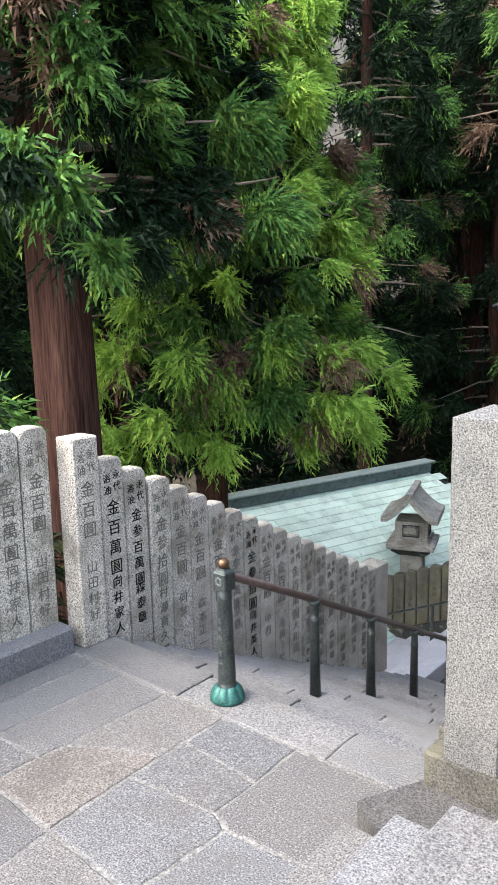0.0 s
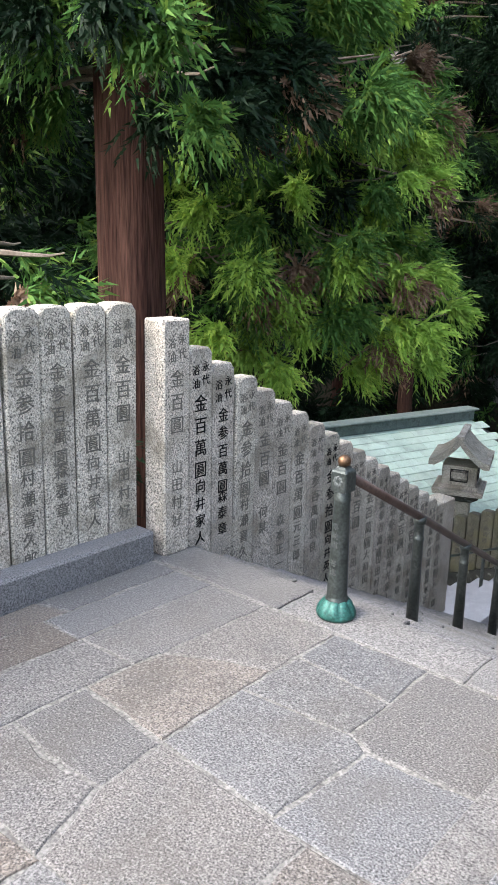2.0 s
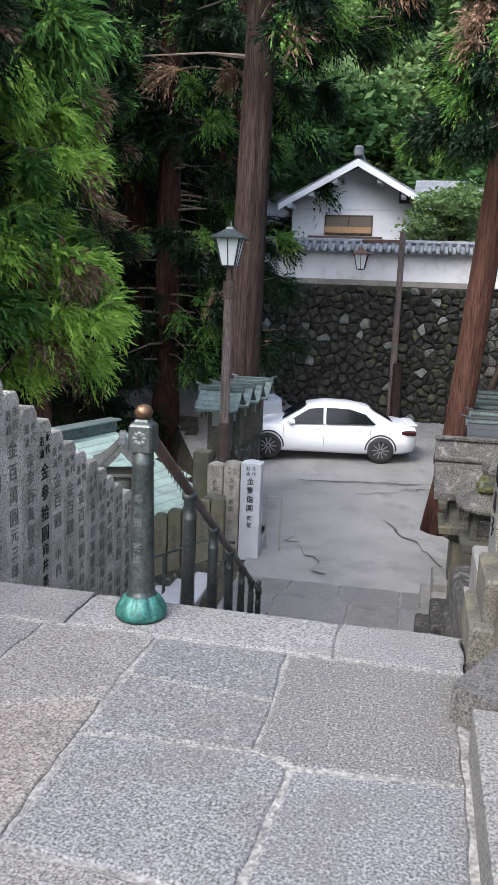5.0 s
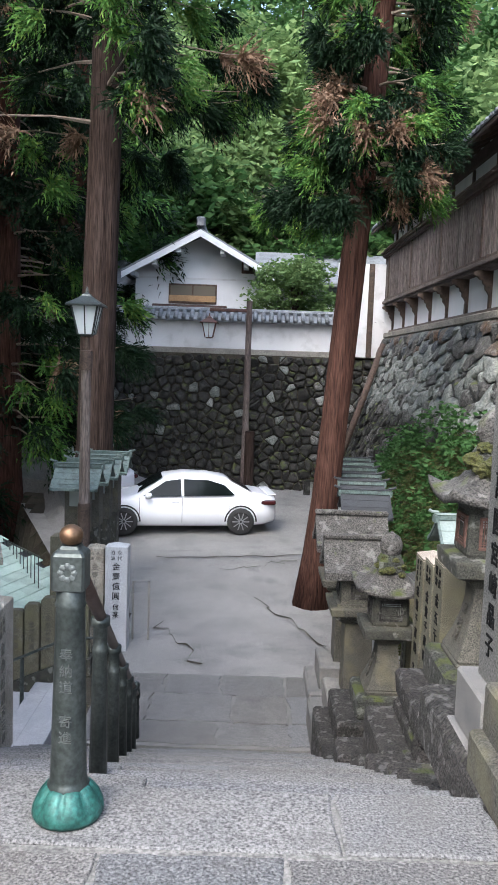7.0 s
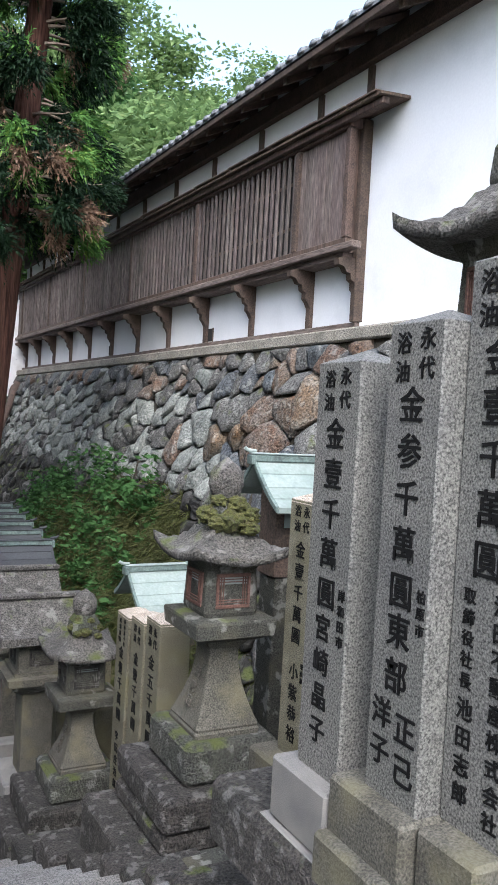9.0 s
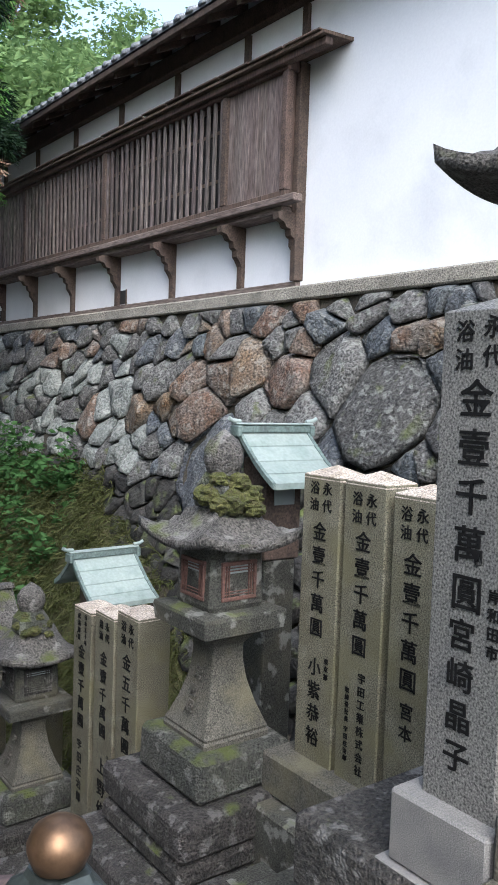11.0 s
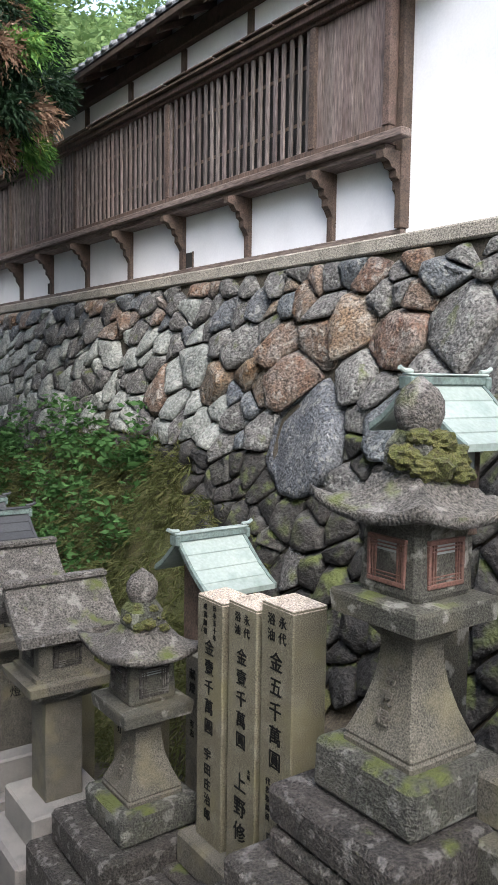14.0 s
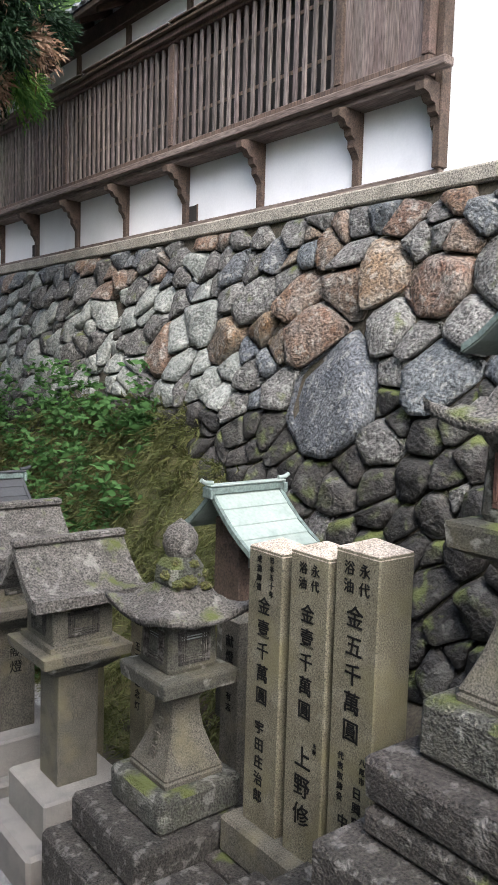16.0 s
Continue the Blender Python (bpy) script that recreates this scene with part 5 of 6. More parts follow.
for yq in [9.83] + YB:
    part("wall_post", box(BX - .06, BX, yq - .05, yq + .05, TOP + .221, BZ0 - .052, .006), BEAMWOOD, hall)
    part("bracket", prism(brk, "y", yq - .05, yq + .05), BEAMWOOD, hall, "scrolled timber bracket")
    part("upper_post", box(BX - .05, BX, yq - .05, yq + .05, BZ1 + .10, 5.90, .006), BEAMWOOD, hall)
part("wall_plate", box(BX - .10, BX + .05, 2.0, 27.3, 5.92, 6.18, .012), BEAMWOOD, hall, "dark timber wall plate")
for yq in (13.83, 18.88, 23.62):
    part("vent", box(BX - .012, BX - .002, yq, yq + .17, TOP + .25, TOP + .46, 0), DARK, hall, "small dark square vent")
    part("vent_frame", box(BX - .02, BX - .001, yq - .025, yq - .003, TOP + .222, TOP + .47, .003), BEAMWOOD, hall)
EAVE = (1.75, 6.09)
part("roof_deck", prism([(EAVE[0], EAVE[1] - .06), (EAVE[0], EAVE[1] - .01), (6.5, 8.47), (6.5, 8.37)], "y", 2.0, 28.0), DARKWOOD, hall, "dark boarded eave")
part("roof_back", prism([(6.5, 8.47), (11.5, 5.9), (11.5, 5.8), (6.5, 8.37)], "y", 2.0, 28.0), TILE, hall)
raft = mesh_of("rafter", prism([(EAVE[0] + .06, EAVE[1] - .15), (EAVE[0] + .06, EAVE[1] - .062), (BX + .2, 6.42), (BX + .2, 6.33)], "y", -.04, .04), BEAMWOOD)
yq = 2.3
while yq < 27.8:
    o = new("rafter", raft)
    o.parent, o.location = hall, (0, yq, 0)
    yq += .58
part("fascia", box(EAVE[0] - .02, EAVE[0] + .03, 2.0, 28.0, EAVE[1] - .09, EAVE[1] - .008, .006), BEAMWOOD, hall)
tb = bmesh.new()
rings(tb, [[(EAVE[0] - .06 + t * 2.2, .075 * math.cos(a), EAVE[1] + .02 + t * 1.10 + .075 * math.sin(a)) for a in [math.pi * i / 6 for i in range(7)]] for t in (0, 1)])
tile_m = mesh_of("roof_tile", tb, TILE, True)
yq = 2.1
while yq < 28:
    o = new("roof_tile", tile_m)
    o.parent, o.location = hall, (0, yq, 0)
    yq += .27
part("roof_bed", prism([(EAVE[0] - .04, EAVE[1]), (EAVE[0] - .04, EAVE[1] + .04), (6.5, 8.57), (6.5, 8.48)], "y", 2.0, 28.0), TILE, hall, "grey clay tile bed")
# leaning timber prop against the wall
single("timber_prop", tube([(0.15, 24.8, -1.3), (1.5, 25.9, 2.3)], 0.10, 10), BEAMWOOD, "old round timber prop leaning on the boulder wall", "timber", smooth=True)

# ---- plastered boundary wall with tiled coping ----
bw = thing("boundary_wall", "white plastered boundary wall with tile coping", "wall", kind="structure")
part("footing", box(-12.5, 2.3, BACKY + .02, BACKY + .5, 1.8, 2.04, .02), GREYCON, bw)
part("wall", box(-12.5, 2.3, BACKY + .1, BACKY + .4, 2.04, 2.93, 0), GREYPLASTER, bw, "weathered white plaster")
part("coping", prism([(BACKY - .18, 2.91), (BACKY - .18, 2.96), (BACKY + .25, 3.23), (BACKY + .68, 2.96), (BACKY + .68, 2.91)], "x", -12.5, 2.3), TILE, bw)
cap = mesh_of("coping_tile", tube([(0, BACKY - .22, 2.98), (0, BACKY + .24, 3.26)], .075, 8), TILE, True)
x = -12.4
while x < 2.3:
    o = new("coping_tile", cap)
    o.parent, o.location = bw, (x, 0, 0)
    x += .26
part("ridge_tile", tube([(-12.5, BACKY + .25, 3.28), (2.3, BACKY + .25, 3.28)], .09, 8), TILE, bw)
part("corner_panel", box(.1, 2.2, BACKY - .25, BACKY - .19, 1.9, 4.9, .0), GREYPLASTER, bw, "tall grey plaster corner")
part("corner_post", box(1.1, 1.28, BACKY - .29, BACKY - .251, 1.9, 4.9, .01), BEAMWOOD, bw)

# ---- house above the wall ----
HY = 31.0
hs = thing("gabled_house", "white plastered house with a gabled tile roof", "house", (-.48, 0, -.38))
hx, ez, az = -4.12, 5.32, 6.78
part("wall", prism([(hx - 2.45, 2.0), (hx - 2.45, ez + .15), (hx, az - .22), (hx + 2.45, ez + .15), (hx + 2.45, 2.0)], "y", HY, HY + 7), PLASTER, hs, "white plaster gable wall")
for s in (-1, 1):
    b2 = bmesh.new()
    rings(b2, [[(hx + s * -.05, yq, az + .02), (hx + s * 2.85, yq, ez - .10), (hx + s * 2.85, yq, ez - .24), (hx + s * -.05, yq, az - .12)] for yq in (HY - .9, HY + 7.5)])
    part("roof_slope", b2, TILE, hs, "grey tile roof slope")
    b2 = bmesh.new()
    rings(b2, [[(hx, yq, az - .07), (hx + s * 2.84, yq, ez - .20), (hx + s * 2.84, yq, ez - .42), (hx, yq, az - .32)] for yq in (HY - .95, HY - .88)])
    part("barge_board", b2, PLASTER, hs, "white plastered barge board")
    for t in (.3, .62, .9):
        part("purlin_end", box(hx + s * 2.7 * t - .09, hx + s * 2.7 * t + .09, HY - .85, HY, az - 1.46 * t - .46, az - 1.46 * t - .28, .01), PLASTER, hs)
part("ridge_ornament", box(hx - .16, hx + .16, HY - 1.0, HY - .6, az + .02, az + .38, .05), TILE, hs, "grey ridge end tile")
part("ridge", box(hx - .14, hx + .14, HY - .6, HY + 7.5, az + .02, az + .2, .02), TILE, hs)
win = part("window", box(hx - 1.2, hx + .6, HY - .06, HY + .02, 4.12, 4.85, .01), DARKWOOD, hs)
for s in (-1, 1):
    p = part("pane", box(hx - .30 + s * .43 - .40, hx - .30 + s * .43 + .40, HY - .075, HY - .062, 4.2, 4.78, 0), WINGLASS, win)
part("window_rail", box(hx - 1.17, hx + .56, HY - .09, HY - .076, 4.2, 4.42, 0), mat("pale_blind_wood", [(0.42, 0.27, 0.14), (0.36, 0.22, 0.11)], 4), win, "light brown wooden rail")
part("balcony", box(hx - 1.75, hx + 1.0, HY - .55, HY - .001, 3.92, 4.05, .02), DARKWOOD, hs, "old timber ledge under the window")
part("string_course", box(hx - 2.3, hx + 1.9, HY - .03, HY - .001, 5.02, 5.08, 0), GREYPLASTER, hs)
part("roof_low", prism([(hx + .3, 3.2), (hx + 4.2, 3.2), (hx + 4.2, 3.4), (hx + .3, 3.9)], "y", HY - 1.2, HY - .1), TILE, hs)
part("vent", box(hx + 1.5, hx + 2.0, HY - .05, HY - .002, 5.3, 5.75, .01), DARKWOOD, hs)
part("wing", box(hx + 2.46, hx + 8.5, HY + .4, HY + 6, 2.0, 5.0, 0), PLASTER, hs)
part("wing_roof", prism([(HY - .4, 4.9), (HY - .4, 5.02), (HY + 3.4, 6.6), (HY + 7, 5.0), (HY + 7, 4.9)], "x", hx + 2.0, hx + 9), TILE, hs)
part("annex", box(hx - 5.5, hx - 2.9, HY + 1, HY + 6, 2.0, 4.3, 0), DARKWOOD, hs, "dark boarded annex")
part("annex_roof", prism([(HY + .4, 4.5), (HY + .4, 4.62), (HY + 3.6, 6.1), (HY + 6.6, 4.6), (HY + 6.6, 4.5)], "x", hx - 6, hx - 2.5), TILE, hs)


# ---- street lamps ----
def street_lantern(x, y, z, s, parent, metal):
    part("lamp_base", square_loft([(z, .06 * s), (z + .03 * s, .10 * s)]), metal, parent).location = (x, y, 0)
    part("glass", square_loft([(z + .03 * s, .095 * s), (z + .40 * s, .17 * s)], corner=.02), FROST, parent, "frosted glass lantern").location = (x, y, 0)
    for a in (45, 135, 225, 315):
        c_, s_ = math.cos(radians(a)) * 1.414, math.sin(radians(a)) * 1.414
        part("lamp_bar", tube([(x + .098 * s * c_, y + .098 * s * s_, z + .03 * s), (x + .173 * s * c_, y + .173 * s * s_, z + .40 * s)], .014 * s, 6), metal, parent)
    for a in range(4):
        c_, s_ = math.cos(radians(a * 90)), math.sin(radians(a * 90))
        part("lamp_bar", tube([(x + .098 * s * c_, y + .098 * s * s_, z + .03 * s), (x + .173 * s * c_, y + .173 * s * s_, z + .40 * s)], .009 * s, 6), metal, parent)
    part("lamp_cap", square_loft([(z + .40 * s, .24 * s), (z + .42 * s, .24 * s), (z + .53 * s, .07 * s), (z + .56 * s, .05 * s), (z + .58 * s, .02 * s), (z + .66 * s, .008 * s)]), metal, parent).location = (x, y, 0)


lp = thing("street_lamp", "tall wooden lamp post with a frosted glass lantern", "street lamp", (0, 0, 0))
part("pole", lathe([(ROAD, .09), (-.3, .085), (1.4, .075)], 10, (-5.12, 13.4)), GREYWOOD, lp, "weathered timber post")
part("pole_sleeve", lathe([(ROAD, .10), (-.75, .10), (-.74, .085)], 10, (-5.12, 13.4)), BEAMWOOD, lp)
part("pole_top", lathe([(1.34, .10), (1.64, .10), (1.65, .05), (1.86, .045)], 10, (-5.12, 13.4)), BEAMWOOD, lp)
street_lantern(-5.12, 13.4, 1.86, 1.15, lp, BRONZE)
l2 = thing("bracket_lamp", "old timber lamp post with a hanging red-framed lantern", "street lamp", (-.72, 0, -.08))
part("pole", lathe([(ROAD, .12), (3.6, .09)], 10, (-2.0, 26.2)), GREYWOOD, l2, "mossy timber post")
part("arm", box(-3.25, -1.95, 26.15, 26.25, 3.25, 3.35, .01), REDWOOD, l2, "red painted arm")
street_lantern(-3.25, 26.2, 2.4, 1.2, l2, REDWOOD)
part("stump", lathe([(ROAD, .17), (-.5, .15), (-.48, .1)], 10, (-1.85, 26.05)), BARKGREY, l2)
for x, w, h in ((-0.7, .2, .9), (0.1, .22, 1.1), (0.75, .16, 1.0)):
    donor_post(x, 25.9, ROAD, w, w, h, "small old stone marker by the rubble wall", [], 0, DARKSTONE, "old stone markers", peak=.03)
gr = thing("small_gate", "thin grey metal pipe barrier", "barrier")
part("pipe", tube([(-4.3, 13.3, ROAD), (-4.3, 13.3, ROAD + 1.0), (-4.05, 13.3, ROAD + 1.02), (-4.05, 13.3, ROAD)], .018, 6), GREYCON, gr)


# ---- car ----
def car(x, y, z, rz):
    C = thing("car", "white four-door sedan parked on the road", "car", (x, y, z), rz)
    # local x forward, y left; side outline by station: x, half width, sill z, belt z, roof z, roof half width
    st = [(-2.36, .55, .42, .78, .80, .50), (-2.30, .74, .30, .88, .93, .60), (-2.0, .86, .24, .93, .985, .66), (-1.70, .895, .22, .945, 1.03, .62), (-1.1, .905, .20, .945, 1.36, .56), (-.6, .905, .20, .94, 1.435, .57), (0, .905, .20, .93, 1.45, .58), (.45, .905, .20, .92, 1.38, .57), (1.05, .90, .20, .90, 1.02, .62), (1.35, .90, .20, .88, .925, .66), (1.8, .875, .20, .82, .86, .62), (2.15, .80, .22, .72, .76, .52), (2.32, .62, .28, .60, .63, .45), (2.38, .45, .38, .52, .54, .4)]
    secs = []
    for sx, hw, zs, zb, zr, rw in st:
        half = [(0, zs), (hw * .85, zs), (hw * .98, zs + .08), (hw, (zs + zb) / 2), (hw * .985, zb - .04), (hw * .95, zb), ((hw * .95 + rw) / 2 + .02, zb + (zr - zb) * .55), (rw, zb + (zr - zb) * .92), (rw * .7, zr), (0, zr + .012)]
        secs.append([(sx, a, c) for a, c in half] + [(sx, -a, c) for a, c in half[-2:0:-1]])
    part("body", rings(bmesh.new(), secs), CARPAINT, C, "glossy white body", True)
    for s in (-1, 1):
        for nm, pts in (("front_window", [(.98, .955), (.42, 1.30), (.05, 1.345), (.05, .965)]), ("rear_window", [(-.02, .965), (-.02, 1.345), (-.62, 1.33), (-1.02, 1.22), (-1.28, .99)])):
            b2 = bmesh.new()
            vs = [b2.verts.new((px_, s * (.90 - (pz - .94) * .62 + .035), pz)) for px_, pz in pts]
            b2.faces.new(vs if s < 0 else vs[::-1])
            bmesh.ops.solidify(b2, geom=b2.faces[:], thickness=.012)
            part(nm, b2, CARGLASS, C, "dark tinted side window")
        part("side_mirror", lathe([(-.09, .02), (-.07, .07), (.03, .08), (.07, .05)], 10), CARPAINT, C, "", True).matrix_local = pose(.85, s * 1.0, .98, 0, 90, 0)
        for hx_ in (.18, -.92):
            part("door_handle", box(hx_ - .10, hx_ + .10, s * .905 - .018, s * .905 + .018, .80, .83, .008), CARPAINT, C)
        for dx in (.02, 1.05, -1.15):
            part("door_seam", box(dx - .004, dx + .004, s * .907 - .004, s * .907 + .004, .32, .92, 0), RUBBER, C)
        part("tail_lamp", box(-2.31, -1.92, s * .80 - .05, s * .80 + .065, .74, .86, .03), TAILRED, C, "dark red tail lamp")
        part("headlight", box(1.85, 2.22, s * .72 - .06, s * .72 + .09, .60, .72, .03), FROST, C, "clear headlight")
        for wx in (1.42, -1.43):
            w = part("wheel", lathe([(-.11, .20), (-.11, .31), (-.08, .335), (.08, .335), (.11, .31), (.11, .20)], 28), RUBBER, C, "black tyre", True)
            w.matrix_local = pose(wx, s * .82, .335, 90 * s)
            part("rim", lathe([(-.105, .215), (-.118, .235), (-.112, .21), (-.09, .20), (-.085, .03)], 28), DARK, w)
            for q in range(10):
                part("spoke", box(.03, .22, -.013, .013, -.115, -.10, .003), ALLOY, w).matrix_local = pose(0, 0, 0, 0, 0, q * 36)
            part("wheel_arch", rings(bmesh.new(), [[(wx + r * math.cos(math.pi * i / 14), s * (.905 + o), .335 + r * math.sin(math.pi * i / 14)) for i in range(15)] for r, o in ((.37, -.02), (.37, .006), (.405, .006), (.405, -.02))], False), RUBBER, C)
    b2 = bmesh.new()
    vs = [b2.verts.new(p) for p in ((1.12, .66, .985), (.50, .54, 1.375), (.50, -.54, 1.375), (1.12, -.66, .985))]
    b2.faces.new(vs)
    bmesh.ops.solidify(b2, geom=b2.faces[:], thickness=.012)
    part("windscreen", b2, CARGLASS, C)
    b2 = bmesh.new()
    vs = [b2.verts.new(p) for p in ((-1.74, .60, 1.03), (-1.16, .53, 1.36), (-1.16, -.53, 1.36), (-1.74, -.60, 1.03))]
    b2.faces.new(vs[::-1])
    bmesh.ops.solidify(b2, geom=b2.faces[:], thickness=.012)
    part("rear_screen", b2, CARGLASS, C)
    part("boot_lip", box(-2.36, -2.12, -.62, .62, .955, .985, .012), CARPAINT, C)
    return C


car(-4.27, 20.95, ROAD + .275, 180 + 9.4)
c2 = car(-7.6, 25.0, ROAD + .4, 120)
c2["label"] = "white car far up the road behind the trees"

# ---- copper-roofed building below the fence ----
cb = thing("copper_roof_hall", "low hall with a mottled green copper roof", "building")
R0, R1 = (-10.35, 13.2, -1.85), (-9.0, 17.5, -1.85)
dx, dy = (R1[0] - R0[0]), (R1[1] - R0[1])
ln = math.hypot(dx, dy)
ang = math.degrees(math.atan2(dy, dx))
cb.matrix_world = pose(R1[0], R1[1], R1[2], 0, 0, ang)
run, drop = 5.3, 2.25
part("wall", box(-12, -.8, -4.6, 4.6, -7.5, -2.2, 0), DARKWOOD, cb)
part("roof_deck", prism([(-run, -drop - .1), (-run, -drop), (0, 0), (run, -drop), (run, -drop - .1), (0, -.12)], "x", -13, .25), COPPERROOF, cb)
shm = {}
row = 0
t = 0.0
while t < 1:
    x = -12.95 + (row % 2) * .3
    while x < .2:
        y0, z0 = -run * (1 - t), -drop * (1 - t)
        if t > .12 and x > -9:
            if "m" not in shm:
                shm["m"] = mesh_of("roof_sheet", prism([(-.0, .012), (0, .03), (.245, .118), (.245, .108)], "x", 0, .595), COPPERROOF)
            o = new("roof_sheet", shm["m"])
            o.parent, o.location = cb, (x, y0, z0)
        x += .6
    t += .04
    row += 1
part("ridge", box(-13.2, .3, -.14, .14, -.02, .22, .02), COPPERDK, cb, "boxed copper ridge")
part("ridge_cap", box(-13.3, .4, -.2, .2, .221, .27, .02), COPPER, cb, "pale green ridge cap")
part("hip_roof", rings(bmesh.new(), [[(.25, -run, -drop), (.25, 0, -.02), (.25, run, -drop)], [(5.2, -run * .98, -drop - .12), (4.9, 0, -drop - .1), (5.2, run * .98, -drop - .12)]]), SLATEROOF, cb, "dark grey sheet hip slope")
house_lantern(-7.05, 13.6, -3.62, 1.26, "tall pale stone lantern with a wide gabled roof", POST, 20, POST)
sf = thing("metal_fence", "dark iron picket fence by the road", "fence")
for i in range(9, 26):
    part("picket", box(-5.6 - i * .11, -5.585 - i * .11, 15.0 + i * .13, 15.015 + i * .13, ROAD - .3, ROAD + .62, 0), BRONZE, sf)
part("top_rail", tube([(-6.55, 16.15, ROAD + .6), (-8.4, 18.4, ROAD + .6)], .02, 6), BRONZE, sf)
part("retaining_kerb", rings(bmesh.new(), [[(-5.4, 14.6, z), (-5.2, 14.75, z), (-8.3, 18.6, z), (-8.5, 18.45, z)] for z in (ROAD - 1.6, ROAD - .3)]), OLDSTONE, sf)


# ---- plants ----
def needles(clumps, size, seed, twigs=10, per=9, droop=0.5, width=0.0122, needle=0.08):
    """Drooping sprays of needles round the clump points (x, y, z, dx, dy); one triangle a needle."""
    rng = np.random.default_rng(seed)
    C = np.asarray(clumps, float)
    N = len(C)
    sz = size * rng.uniform(.65, 1.35, (N, 1, 1))
    d0 = np.zeros((N, twigs, 3))
    d0[:, :, :2] = C[:, None, 3:5] * 0.75
    d0 += rng.normal(0, .36, d0.shape)
    d0[:, :, 2] += .06 - droop * .5
    d0 /= np.linalg.norm(d0, axis=2, keepdims=True)
    s = np.linspace(.05, 1, per)[None, None, :, None]
    P = C[:, None, None, :3] + d0[:, :, None, :] * (s * sz[..., None])
    P[..., 2] -= droop * .55 * (s[..., 0] ** 2) * sz
    T = d0[:, :, None, :] + np.array([0, 0, -1.0]) * droop * 1.1 * s
    T = T / np.linalg.norm(T, axis=3, keepdims=True)
    side = rng.normal(0, 1, P.shape)
    side -= T * np.sum(side * T, axis=3, keepdims=True)
    side /= np.linalg.norm(side, axis=3, keepdims=True)
    ln_ = needle * rng.uniform(.7, 1.3, P.shape[:3] + (1,)) * (size / .3)
    tip = P + (T * .88 + side * .5) * ln_
    cr = np.cross(T, side) * (width * size / .3)
    V = np.stack([P - cr, P + cr, tip], axis=3).reshape(-1, 3)
    return V


def tri_mesh(name, V, material, parent, label="", kind=""):
    n = len(V)
    me = bpy.data.meshes.new(name)
    me.vertices.add(n)
    me.vertices.foreach_set("co", V.astype(np.float32).ravel())
    me.loops.add(n)
    me.loops.foreach_set("vertex_index", np.arange(n, dtype=np.int32))
    me.polygons.add(n // 3)
    me.polygons.foreach_set("loop_start", np.arange(0, n, 3, dtype=np.int32))
    me.update(calc_edges=True)
    me.materials.append(material)
    ob = new(name, me)
    ob.parent = parent
    if label:
        ob["label"] = label
    if kind:
        ob["kind"] = kind
    return ob


def trunk_mesh(base, top, r0, r1, seed, n=40, rings_n=18, lobes=.17):
    secs = []
    b0, t0 = Vector(base), Vector(top)
    for k in range(rings_n + 1):
        t = k / rings_n
        c = b0.lerp(t0, t)
        r = r0 + (r1 - r0) * t + r0 * .5 * max(0, 1 - t * rings_n / 2.2) ** 2
        secs.append([(c.x + r * math.cos(math.tau * i / n) * (1 + lobes * noise.noise((math.cos(math.tau * i / n) * 4.2, math.sin(math.tau * i / n) * 4.2, t * 2 + seed))), c.y + r * math.sin(math.tau * i / n) * (1 + lobes * noise.noise((math.cos(math.tau * i / n) * 4.2, math.sin(math.tau * i / n) * 4.2, t * 2 + seed))), c.z) for i in range(n)])
    return rings(bmesh.new(), secs)


